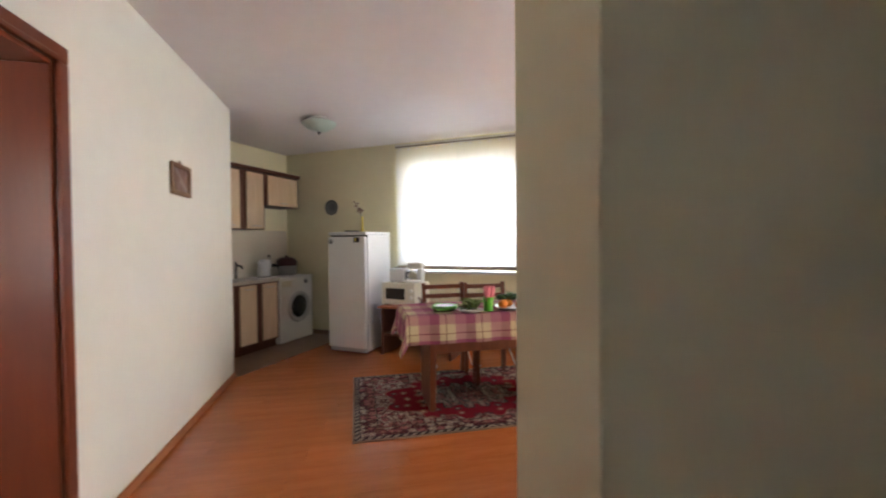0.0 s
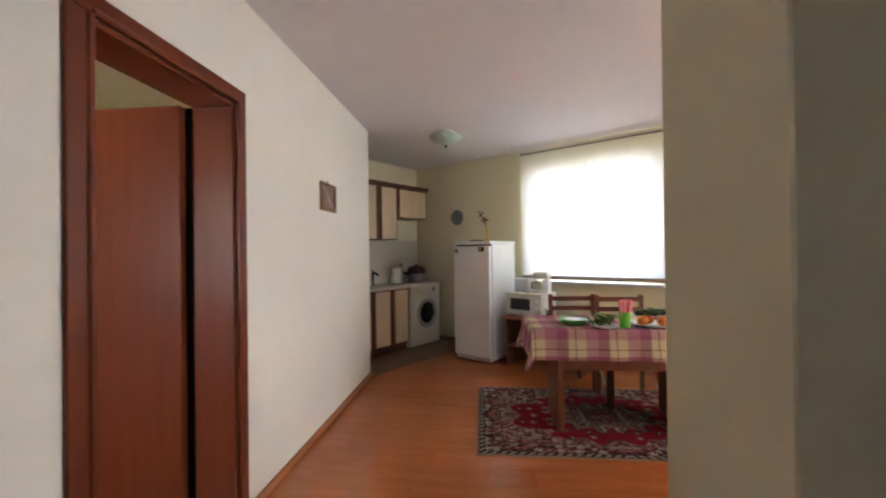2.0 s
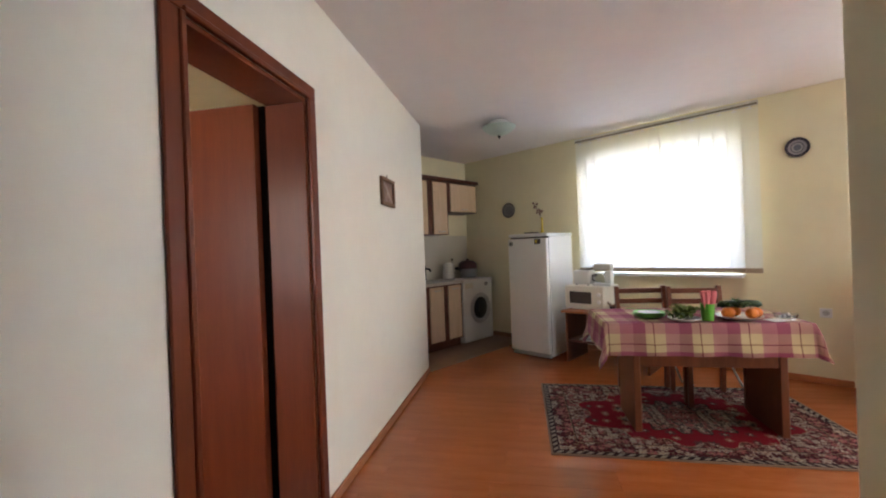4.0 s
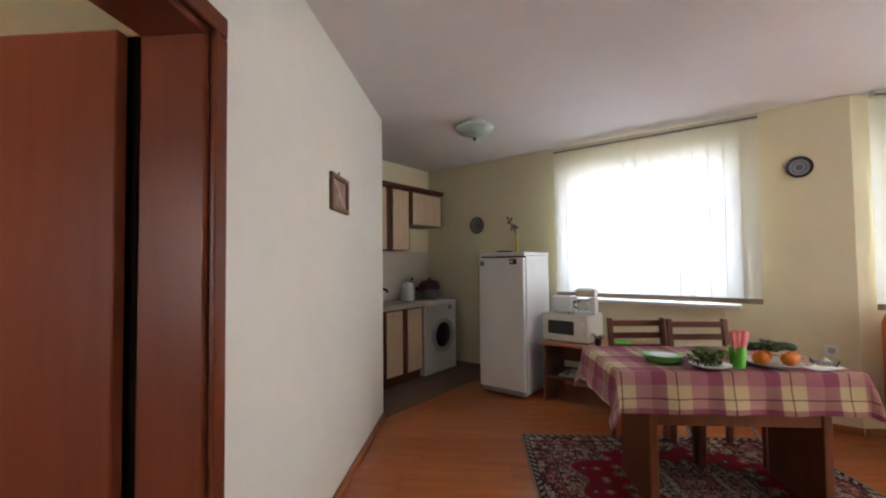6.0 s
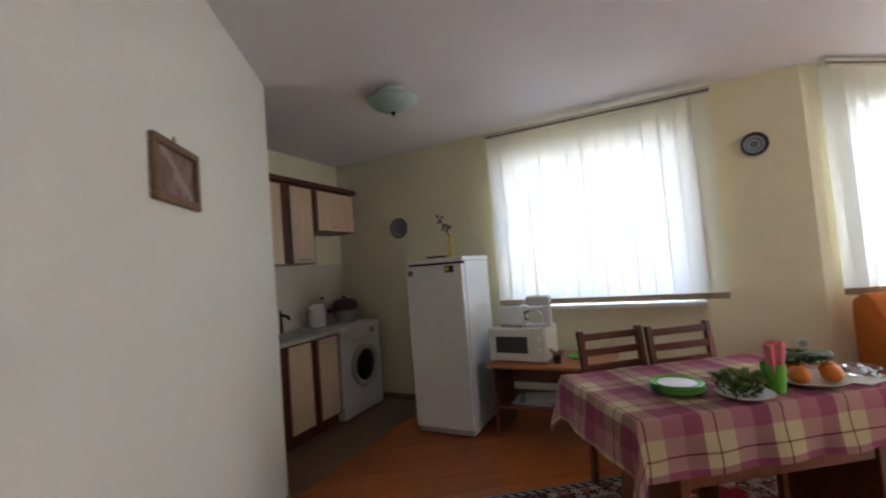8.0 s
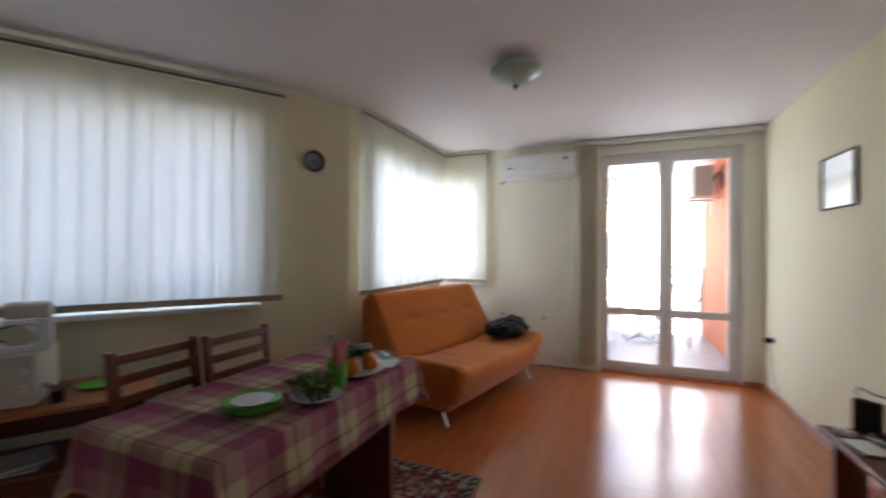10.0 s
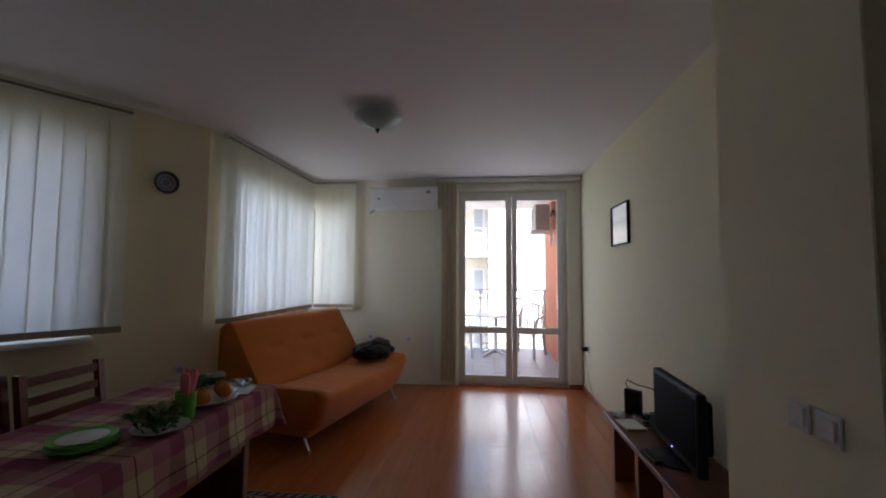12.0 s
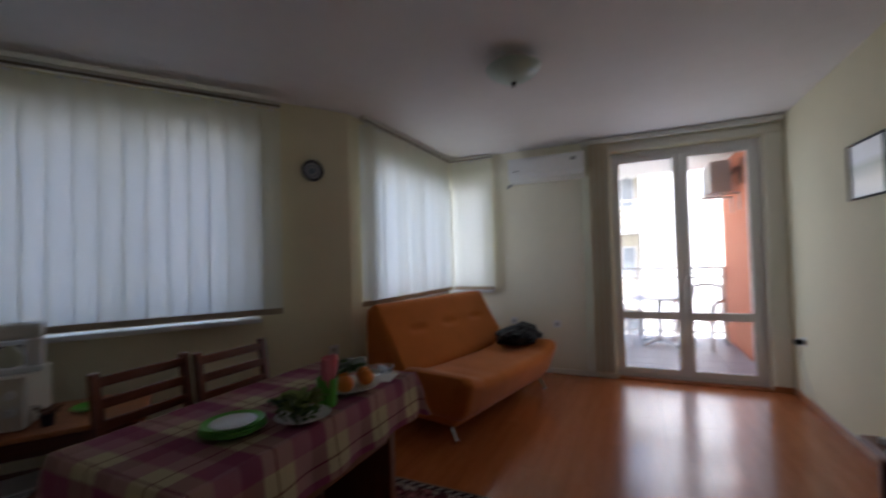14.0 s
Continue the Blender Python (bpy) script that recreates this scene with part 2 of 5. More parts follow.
CUCUMBER = plain("cucumber_skin", (0.020, 0.06, 0.014), 0.4, vary=0.5, scale=40, relief=0.3)
MAROON = plain("maroon_enamel", (0.055, 0.008, 0.012), 0.35)
AUBERGINE = plain("dark_purple_skin", (0.018, 0.008, 0.018), 0.3)
YELLOW = plain("yellow_glaze", (0.72, 0.55, 0.06), 0.3)
BLOSSOM = plain("dried_blossom", (0.20, 0.10, 0.07), 0.8)
GREY_GLAZE = plain("grey_glaze", (0.19, 0.20, 0.20), 0.3, vary=0.4, scale=50)
GILT = plain("gilt_wood", (0.22, 0.12, 0.06), 0.45, vary=0.3, scale=40)
PAPER = plain("paper", (0.76, 0.75, 0.72), 0.8, vary=0.05)
BEIGE_STRIP = plain("blind_weight", (0.40, 0.31, 0.21), 0.8, vary=0.1)
TAUPE = plain("taupe_plastic", (0.54, 0.48, 0.44), 0.5)
PALE_GREY = plain("pale_grey_plastic", (0.70, 0.69, 0.72), 0.45)
UNIT_LIGHT = plain("pale_ring_plastic", (0.50, 0.50, 0.50), 0.35)
UNIT_GREY = plain("unit_casing", (0.36, 0.33, 0.31), 0.5)
FAR_PANE = plain("far_window_glass", (0.34, 0.37, 0.40), 0.15, vary=0.2, relief=0)
EARTH = plain("town_ground", (0.36, 0.35, 0.32), 0.9, vary=0.4, scale=0.2)
BEDROOM_WALL = plaster("bedroom_paint", (0.88, 0.79, 0.42))
BEDROOM_CEIL = plaster("bedroom_ceiling_paint", (0.88, 0.82, 0.60))


def fabric(name, col, weave=520.0, vary=0.14):
    mt, nt, p = new_mat(name)
    big, thread = noise_node(nt, 5.0, 4), noise_node(nt, weave, 2)
    f = math_node(nt, "MULTIPLY_ADD", thread.outputs[0], 0.5, math_node(nt, "MULTIPLY", big.outputs[0], 0.5))
    nt.links.new(ramp(nt, f, [(0.3, tuple(c * (1 - vary) for c in col)), (0.7, tuple(min(1, c * (1 + vary)) for c in col))]), p.inputs["Base Color"])
    p.inputs["Roughness"].default_value = 0.9
    p.inputs["Specular IOR Level"].default_value = 0.2
    p.inputs["Sheen Weight"].default_value = 0.25
    p.inputs["Sheen Roughness"].default_value = 0.4
    bump(nt, p, thread.outputs[0], 0.35, 0.002)
    return mt


SOFA = fabric("orange_velour", (0.57, 0.172, 0.031))


def blind_cloth(name, col, through):
    """Thin woven slat that lets part of the daylight through."""
    mt, nt, p = new_mat(name)
    nt.nodes.remove(p)
    out = nt.nodes["Material Output"]
    n = noise_node(nt, 60, 3, (1, 1, 0.05))
    info = nt.nodes.new("ShaderNodeObjectInfo")
    f = math_node(nt, "MULTIPLY_ADD", info.outputs["Random"], 0.5, math_node(nt, "MULTIPLY", n.outputs[0], 0.5))
    c = ramp(nt, f, [(0.1, tuple(k * 0.93 for k in col)), (0.9, col)])
    d, t, mx = nt.nodes.new("ShaderNodeBsdfDiffuse"), nt.nodes.new("ShaderNodeBsdfTranslucent"), nt.nodes.new("ShaderNodeMixShader")
    mx.inputs[0].default_value = through
    nt.links.new(c, d.inputs[0])
    nt.links.new(mixed(nt, 0.88, c, (0.81, 0.85, 0.93)), t.inputs[0])
    nt.links.new(d.outputs[0], mx.inputs[1])
    nt.links.new(t.outputs[0], mx.inputs[2])
    nt.links.new(mx.outputs[0], out.inputs[0])
    return mt


BLIND = blind_cloth("blind_cloth", (0.86, 0.82, 0.60), 0.45)
BLIND_THICK = blind_cloth("blind_cloth_heavy", (0.84, 0.80, 0.56), 0.36)
# tints the daylight let in by the added opening behind the hall
HALL_FILL_CLOTH = blind_cloth("hall_fill_fabric", (0.80, 0.75, 0.54), 0.58)
BLIND_TAN = blind_cloth("blind_cloth_stacked", (0.75, 0.63, 0.43), 0.2)


def glass(name, tint=(1, 1, 1)):
    mt, nt, p = new_mat(name)
    p.inputs["Base Color"].default_value = (*tint, 1)
    p.inputs["Transmission Weight"].default_value = 1.0
    p.inputs["Roughness"].default_value = 0.0
    p.inputs["IOR"].default_value = 1.45
    return mt


GLASS = glass("window_glass")
JUG_GLASS = glass("jug_glass", (0.9, 0.93, 0.95))
OVEN_GLASS = plain("oven_door_glass", (0.045, 0.038, 0.036), 0.12, vary=0.05, relief=0)
DOOR_GLASS = plain("dark_porthole", (0.015, 0.016, 0.018), 0.08, vary=0.0, relief=0)


def frosted():
    mt, nt, p = new_mat("frosted_lamp_glass")
    n = noise_node(nt, 9, 3)
    nt.links.new(ramp(nt, n.outputs[0], [(0.3, (0.56, 0.68, 0.61)), (0.7, (0.66, 0.77, 0.70))]), p.inputs["Base Color"])
    p.inputs["Roughness"].default_value = 0.3
    p.inputs["Transmission Weight"].default_value = 0.3
    p.inputs["Subsurface Weight"].default_value = 0.2
    p.inputs["Subsurface Radius"].default_value = (0.02, 0.02, 0.02)
    return mt


LAMP_GLASS = frosted()


def bag_plastic():
    mt, nt, p = new_mat("black_bag")
    n = noise_node(nt, 22, 4)
    p.inputs["Base Color"].default_value = (0.006, 0.006, 0.008, 1)
    p.inputs["Roughness"].default_value = 0.42
    p.inputs["Specular IOR Level"].default_value = 0.18
    bump(nt, p, n.outputs[0], 0.8, 0.02)
    return mt


BAG = bag_plastic()


def plaid():
    """Woven check: bands both ways, mixed half and half as warp and weft are."""
    mt, nt, p = new_mat("plaid_cloth")
    uv = nt.nodes.new("ShaderNodeUVMap")
    sep = nt.nodes.new("ShaderNodeSeparateXYZ")
    nt.links.new(uv.outputs[0], sep.inputs[0])
    cream, rose, plum, wine = (0.66, 0.56, 0.35), (0.47, 0.20, 0.25), (0.31, 0.085, 0.15), (0.15, 0.03, 0.045)
    bands = [(0.0, cream), (0.165, wine), (0.195, cream), (0.43, rose), (0.73, plum), (1.0, plum)]
    cols = []
    for axis, period in ((0, 0.275), (1, 0.275)):
        f = math_node(nt, "FRACT", math_node(nt, "MULTIPLY_ADD", sep.outputs[axis], 1 / period, 10.198 if axis else 9.68))
        cols.append(ramp(nt, f, bands, True))
    col = mixed(nt, 0.36, mixed(nt, 0.45, cols[0], cols[1]), mixed(nt, 1.0, cols[0], cols[1], "DARKEN"))
    n = noise_node(nt, 4.0, 4)
    thread = noise_node(nt, 420, 2)
    hsv = nt.nodes.new("ShaderNodeHueSaturation")
    hsv.inputs["Saturation"].default_value = 1.05
    nt.links.new(math_node(nt, "MULTIPLY_ADD", n.outputs[0], 0.25, 0.76), hsv.inputs["Value"])
    nt.links.new(col, hsv.inputs["Color"])
    nt.links.new(hsv.outputs[0], p.inputs["Base Color"])
    p.inputs["Roughness"].default_value = 0.9
    p.inputs["Specular IOR Level"].default_value = 0.2
    bump(nt, p, thread.outputs[0], 0.3, 0.002)
    return mt


PLAID = plaid()


def carpet(w, h):
    """Oriental rug: striped edge, floral border, red field with lobed medallion."""
    mt, nt, p = new_mat("oriental_rug")
    tc = nt.nodes.new("ShaderNodeTexCoord")
    sep = nt.nodes.new("ShaderNodeSeparateXYZ")
    nt.links.new(tc.outputs["Object"], sep.inputs[0])
    ax, ay = math_node(nt, "ABSOLUTE", sep.outputs[0]), math_node(nt, "ABSOLUTE", sep.outputs[1])
    edge = math_node(nt, "MINIMUM", math_node(nt, "SUBTRACT", w / 2, ax), math_node(nt, "SUBTRACT", h / 2, ay))
    comb = nt.nodes.new("ShaderNodeCombineXYZ")
    nt.links.new(ax, comb.inputs[0])
    nt.links.new(ay, comb.inputs[1])

    def flowers(scale, size, petals=5.0):
        """Masks of scattered flowers (petals, heart) and a random number for each."""
        vo = nt.nodes.new("ShaderNodeTexVoronoi")
        vo.voronoi_dimensions = "2D"
        vo.inputs["Scale"].default_value = scale
        vo.inputs["Randomness"].default_value = 0.7
        nt.links.new(comb.outputs[0], vo.inputs["Vector"])
        off = nt.nodes.new("ShaderNodeVectorMath")
        off.operation = "SUBTRACT"
        nt.links.new(comb.outputs[0], off.inputs[0])
        nt.links.new(vo.outputs["Position"], off.inputs[1])
        parts = nt.nodes.new("ShaderNodeSeparateXYZ")
        nt.links.new(off.outputs[0], parts.inputs[0])
        rgb = nt.nodes.new("ShaderNodeSeparateColor")
        nt.links.new(vo.outputs["Color"], rgb.inputs[0])
        turn = math_node(nt, "MULTIPLY_ADD", math_node(nt, "ARCTAN2", parts.outputs[1], parts.outputs[0]), petals, math_node(nt, "MULTIPLY", rgb.outputs[0], 6.0))
        rim = math_node(nt, "MULTIPLY_ADD", math_node(nt, "COSINE", turn), size * 0.30, size * 0.75)
        rim = math_node(nt, "MULTIPLY", rim, math_node(nt, "MULTIPLY_ADD", rgb.outputs[1], 0.6, 0.65))
        return math_node(nt, "LESS_THAN", vo.outputs["Distance"], rim), math_node(nt, "LESS_THAN", vo.outputs["Distance"], size * 0.24), rgb.outputs[2]

    def strewn(ground, scale, size, amount, colours, heart, petals=5.0):
        """The ground with flowers strewn on it, each of one of two colours."""
        mask, middle, pick = flowers(scale, size, petals)
        bloom = mixed(nt, math_node(nt, "GREATER_THAN", pick, 0.55), colours[0], colours[1])
        out = mixed(nt, math_node(nt, "MULTIPLY", mask, amount), ground, bloom)
        return mixed(nt, math_node(nt, "MULTIPLY", middle, amount), out, heart)

    dark, wine, red, cream, slate = (0.035, 0.018, 0.020), (0.070, 0.012, 0.016), (0.205, 0.010, 0.020), (0.42, 0.35, 0.28), (0.055, 0.042, 0.042)
    tan, rose = (0.27, 0.17, 0.11), (0.34, 0.11, 0.11)
    # field: a dark medallion on a lobed red ground, flowered corners
    rr = math_node(nt, "SQRT", math_node(nt, "ADD", math_node(nt, "POWER", math_node(nt, "DIVIDE", ax, w * 0.37), 2.0), math_node(nt, "POWER", math_node(nt, "DIVIDE", ay, h * 0.35), 2.0)))
    ang = math_node(nt, "ARCTAN2", ay, ax)
    lobes = math_node(nt, "MULTIPLY_ADD", math_node(nt, "COSINE", math_node(nt, "MULTIPLY", ang, 12.0)), 0.08, rr)
    ground = ramp(nt, lobes, [(0.0, wine), (0.16, slate), (0.55, dark), (0.575, red), (0.96, tan), (0.97, wine)], True)
    in_red = math_node(nt, "MULTIPLY", math_node(nt, "GREATER_THAN", lobes, 0.56), math_node(nt, "LESS_THAN", lobes, 0.97))
    busy = math_node(nt, "SUBTRACT", 1.0, in_red)
    field = strewn(ground, 24.0, 0.52, math_node(nt, "MULTIPLY", busy, 0.85), (cream, rose), wine)
    field = strewn(field, 43.0, 0.40, math_node(nt, "MULTIPLY", busy, 0.75), (tan, cream), dark, 4.0)
    field = strewn(field, 8.5, 0.34, math_node(nt, "MULTIPLY", in_red, 0.8), (tan, slate), cream, 8.0)
    # borders
    border = strewn(wine, 15.0, 0.50, 0.9, (cream, rose), tan, 6.0)
    border = strewn(border, 38.0, 0.38, 0.75, (tan, slate), dark, 4.0)
    run = math_node(nt, "FRACT", math_node(nt, "MULTIPLY", math_node(nt, "SUBTRACT", ax, ay), 17.0))
    guard = mixed(nt, math_node(nt, "GREATER_THAN", run, 0.5), dark, (0.28, 0.23, 0.18))
    stripes = ramp(nt, math_node(nt, "MULTIPLY", edge, 10.0), [(0.0, tan), (0.12, dark), (0.18, dark), (1.0, dark)], True)
    col = mixed(nt, math_node(nt, "GREATER_THAN", edge, 0.018), stripes, guard)
    col = mixed(nt, math_node(nt, "GREATER_THAN", edge, 0.048), col, dark)
    col = mixed(nt, math_node(nt, "GREATER_THAN", edge, 0.056), col, border)
    col = mixed(nt, math_node(nt, "GREATER_THAN", edge, 0.165), col, tan)
    col = mixed(nt, math_node(nt, "GREATER_THAN", edge, 0.170), col, dark)
    col = mixed(nt, math_node(nt, "GREATER_THAN", edge, 0.178), col, field)
    pile = noise_node(nt, 330, 2)
    wear = noise_node(nt, 3, 3)
    hsv = nt.nodes.new("ShaderNodeHueSaturation")
    nt.links.new(math_node(nt, "MULTIPLY_ADD", math_node(nt, "ADD", pile.outputs[0], wear.outputs[0]), 0.5, 0.5), hsv.inputs["Value"])
    nt.links.new(col, hsv.inputs["Color"])
    nt.links.new(hsv.outputs[0], p.inputs["Base Color"])
    p.inputs["Roughness"].default_value = 0.95
    p.inputs["Specular IOR Level"].default_value = 0.1
    bump(nt, p, pile.outputs[0], 0.6, 0.004)
    return mt


def emblem(name, stops, radius, axis_rings=1.0):
    """Glazed plate with rings of colour round its middle."""
    mt, nt, p = new_mat(name)
    tc = nt.nodes.new("ShaderNodeTexCoord")
    ln = nt.nodes.new("ShaderNodeVectorMath")
    ln.operation = "LENGTH"
    nt.links.new(tc.outputs["Object"], ln.inputs[0])
    n = noise_node(nt, 60, 3)
    d = math_node(nt, "MULTIPLY_ADD", n.outputs[0], 0.06, math_node(nt, "DIVIDE", ln.outputs["Value"], radius))
    nt.links.new(ramp(nt, d, stops, True), p.inputs["Base Color"])
    p.inputs["Roughness"].default_value = 0.3
    return mt

# ---- structure ----


def wall(name, p0, p1, thick, holes, mat, z0=-0.2, z1=H + 0.02, label="", outward=1):
    """A wall whose inner face runs from p0 to p1; outward: +1 if its thickness lies on the left of that way. holes: (s0, s1, z0, z1)."""
    p0, p1 = Vector((p0[0], p0[1], 0)), Vector((p1[0], p1[1], 0))
    length = (p1 - p0).length
    d = (p1 - p0).normalized()
    n = Vector((-d.y, d.x, 0)) * outward
    ss = sorted({0.0, length, *[h[0] for h in holes], *[h[1] for h in holes]})
    zs = sorted({z0, z1, *[h[2] for h in holes], *[h[3] for h in holes]})
    solid = {}
    for i in range(len(ss) - 1):
        for j in range(len(zs) - 1):
            cs, cz = (ss[i] + ss[i + 1]) / 2, (zs[j] + zs[j + 1]) / 2
            solid[i, j] = not any(h[0] < cs < h[1] and h[2] < cz < h[3] for h in holes)
    bm = bmesh.new()
    cache = {}

    def vert(i, j, k):
        if (i, j, k) not in cache:
            cache[i, j, k] = bm.verts.new(p0 + d * ss[i] + n * (thick if k else 0) + Vector((0, 0, zs[j])))
        return cache[i, j, k]

    for (i, j), full in solid.items():
        if not full:
            continue
        bm.faces.new([vert(i, j, 0), vert(i + 1, j, 0), vert(i + 1, j + 1, 0), vert(i, j + 1, 0)])
        bm.faces.new([vert(i, j, 1), vert(i, j + 1, 1), vert(i + 1, j + 1, 1), vert(i + 1, j, 1)])
        for di, dj, a, b in ((-1, 0, (i, j), (i, j + 1)), (1, 0, (i + 1, j), (i + 1, j + 1)), (0, -1, (i, j), (i + 1, j)), (0, 1, (i, j + 1), (i + 1, j + 1))):
            if not solid.get((i + di, j + dj), False):
                bm.faces.new([vert(*a, 0), vert(*b, 0), vert(*b, 1), vert(*a, 1)])
    return solo(name, bm, mat, label or "cream painted plaster wall", "wall", kind="structure")


WIN1 = (0.06, 1.52, 0.935, 2.25)       # s, z on the slanted wall
wall("wall_left", (0, -2.2), (0, 3.635), 0.2, [(0.556 + 2.2, 1.292 + 2.2, -0.004, 2.02)], WALL, label="cream painted hall wall with a doorway")
K0 = C - V * 2.7
wall("wall_kitchen", K0, C, 0.2, [], WALL_YELLOW)
wall("wall_kitchen_return", (-1.4, 3.637), (-0.2, 3.637), 0.12, [], WALL, outward=-1)
wall("wall_window_slanted", C, Q, 0.25, [(WIN1[0] - S_C, WIN1[1] - S_C, WIN1[2], WIN1[3])], WALL_YELLOW, label="cream painted slanted wall with a wide window")
wall("wall_window_sofa", Q, (X1, 3.445), 0.25, [(0.25, 1.93, 0.93, 2.20)], WALL_YELLOW, label="cream painted wall with a corner window")
wall("wall_balcony", (X1, 3.695), (X1, 0), 0.22, [(0.295, 0.835, 0.93, 2.20), (3.695 - 1.49, 3.695 - 0.17, 0.0, 2.40)], WALL_PALE, label="pale wall with balcony door and window")
wall("wall_tv", (X1 + 0.22, 0), (2.145, 0), 0.05, [], WALL_YELLOW, outward=1)
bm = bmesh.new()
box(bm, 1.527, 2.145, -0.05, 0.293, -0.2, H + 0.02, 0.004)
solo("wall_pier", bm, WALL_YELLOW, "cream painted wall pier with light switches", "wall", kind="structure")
wall("wall_hall_east", (3.0, -0.05), (3.0, -2.2), 0.15, [], WALL)
# closing wall out of view; its opening is added to brighten the hall
wall("wall_hall_south", (3.0, -2.2), (-0.2, -2.2), 0.15, [(2.0, 2.4, 1.45, 2.05)], WALL)
# translucent cloth added over that opening to warm and dim its light
bm = bmesh.new()
box(bm, 0.43, 1.17, -2.197, -2.194, 1.28, 2.14)
solo("hall_curtain", bm, HALL_FILL_CLOTH, "unseen tan cloth added to warm light from an added hall opening", "curtain")
# bedroom behind the open door
wall("wall_bedroom_west", (-3.1, -0.6), (-3.1, 3.4), 0.2, [], BEDROOM_WALL)
wall("wall_bedroom_north", (-3.1, 3.4), (-0.2, 3.4), 0.1, [], BEDROOM_WALL)
# opening added out of view to bring daylight onto the door leaf
wall("wall_bedroom_south", (-0.2, -0.6), (-3.1, -0.6), 0.15, [(0.55, 1.2, 0.95, 1.9)], BEDROOM_WALL)

outline = [(-3.3, -2.35), (3.15, -2.35), (3.15, -0.1), (X1 + 0.22, -0.1), (X1 + 0.22, 3.69), (3.72, 3.69), (0.3, 5.96), (-1.5, 3.75), (-3.3, 3.75)]
bm = bmesh.new()
prism(bm, outline, H, H + 0.2)
solo("ceiling", bm, CEIL, "matt off-white painted ceiling", "ceiling", kind="structure")
bm = bmesh.new()
box(bm, -3.1, -0.2, -0.6, 3.4, H - 0.012, H)
solo("ceiling_bedroom", bm, BEDROOM_CEIL, "pale yellow painted bedroom ceiling", "ceiling", kind="structure")
bm = bmesh.new()
prism(bm, outline, -0.3, -0.012)
floor = solo("floor", bm, GROUT, "red-brown glossy laminate plank floor", "floor", kind="structure")
bm = bmesh.new()
box(bm, -3.1, -0.2, -0.6, 3.4, -0.012, 0.0)
part("bedroom_floor", bm, FLOOR, floor)


def strip(name, p0, p1, h, t, mat, side=1, z=0.0):
    """A skirting along a wall; side: +1 if it stands on the right of the way from p0 to p1."""
    p0, p1 = Vector((p0[0], p0[1], 0)), Vector((p1[0], p1[1], 0))
    d = p1 - p0
    bm = bmesh.new()
    box(bm, 0, d.length, -t if side > 0 else 0, 0 if side > 0 else t, z, z + h, 0.004, 1)
    ob = part(name, bm, mat)
    ob.matrix_basis = pose(p0.x, p0.y, 0, 0, 0, math.degrees(math.atan2(d.y, d.x)))
    return tagged(ob, "narrow wood skirting board along the wall foot", "skirting", kind="structure")


strip("baseboard", (0.001, -2.2), (0.001, 0.47), 0.055, 0.014, TRIM)
strip("baseboard", (0.001, 1.362), (0.001, 3.635), 0.055, 0.014, TRIM)
tagged(strip("baseboard", on_wall(S_C, 0.001), on_wall(-0.87, 0.001), 0.06, 0.012, TILE), "brown tile skirting along the kitchen wall")
strip("baseboard", on_wall(-0.868, 0.001), on_wall(S_Q, 0.001), 0.055, 0.014, TRIM)
strip("baseboard", (3.66, 3.444), (X1, 3.444), 0.055, 0.014, TRIM)
tagged(strip("baseboard", (X1 - 0.001, 3.43), (X1 - 0.001, 1.50), 0.055, 0.014, WALL), "pale painted skirting along the wall foot")
strip("baseboard", (X1 - 0.001, 0.17), (X1 - 0.001, 0.015), 0.055, 0.014, TRIM)
strip("baseboard", (X1 - 0.02, 0.001), (2.16, 0.001), 0.055, 0.014, TRIM)
strip("baseboard", (2.145, 0.294), (1.527, 0.294), 0.055, 0.014, TRIM)

# ---- hall door ----
door = thing("door_1", pose(0, 0, 0), "open mahogany veneered door in a moulded frame", "door")
door["kind"] = "structure"
D0, D1, DT = 0.556, 1.292, 2.02
bm = bmesh.new()
for y0, y1 in ((D0 - 0.085, D0), (D1, D1 + 0.068)):
    box(bm, 0.001, 0.016, y0, y1, 0, DT - 0.001, 0.004)
    inner = (y1 - 0.02, y1 + 0.004) if y0 < D0 else (y0 - 0.004, y0 + 0.02)
    box(bm, 0.001, 0.024, *inner, 0, DT - 0.002, 0.004)
box(bm, 0.001, 0.0162, D0 - 0.085, D1 + 0.068, DT, DT + 0.068, 0.004)
box(bm, 0.001, 0.0242, D0 - 0.004, D1 + 0.004, DT - 0.004, DT + 0.018, 0.004)
part("casing", bm, MAHOGANY, door)
bm = bmesh.new()
box(bm, -0.2, 0.001, D0, D0 + 0.024, 0, DT - 0.026, 0.002)
box(bm, -0.2, 0.001, D1 - 0.024, D1, 0, DT - 0.026, 0.002)
box(bm, -0.2, 0.001, D0 + 0.001, D1 - 0.001, DT - 0.025, DT - 0.002, 0.002)
part("jamb", bm, MAHOGANY, door)
bm = bmesh.new()
box(bm, -0.965, -0.230, 1.222, 1.262, 0.008, 1.992, 0.003)
part("leaf", bm, MAHOGANY, door)
# near-black strip behind the leaf paints the shade of the hinge gap
bm = bmesh.new()
box(bm, -0.30, -0.196, 1.2625, 1.2675, 0.008, 1.992, 0.001)
part("gap_shade_strip", bm, SEAL_GAP_SHADE, door, "near-black strip painted as shade in the gap beside the leaf")
bm = bmesh.new()
for z in (0.25, 1.0, 1.75):
    tube(bm, [(-0.215, 1.275, z), (-0.215, 1.275, z + 0.09)], 0.007, 8)
part("hinge", bm, STEEL, door, "steel barrel hinges")
bm = bmesh.new()
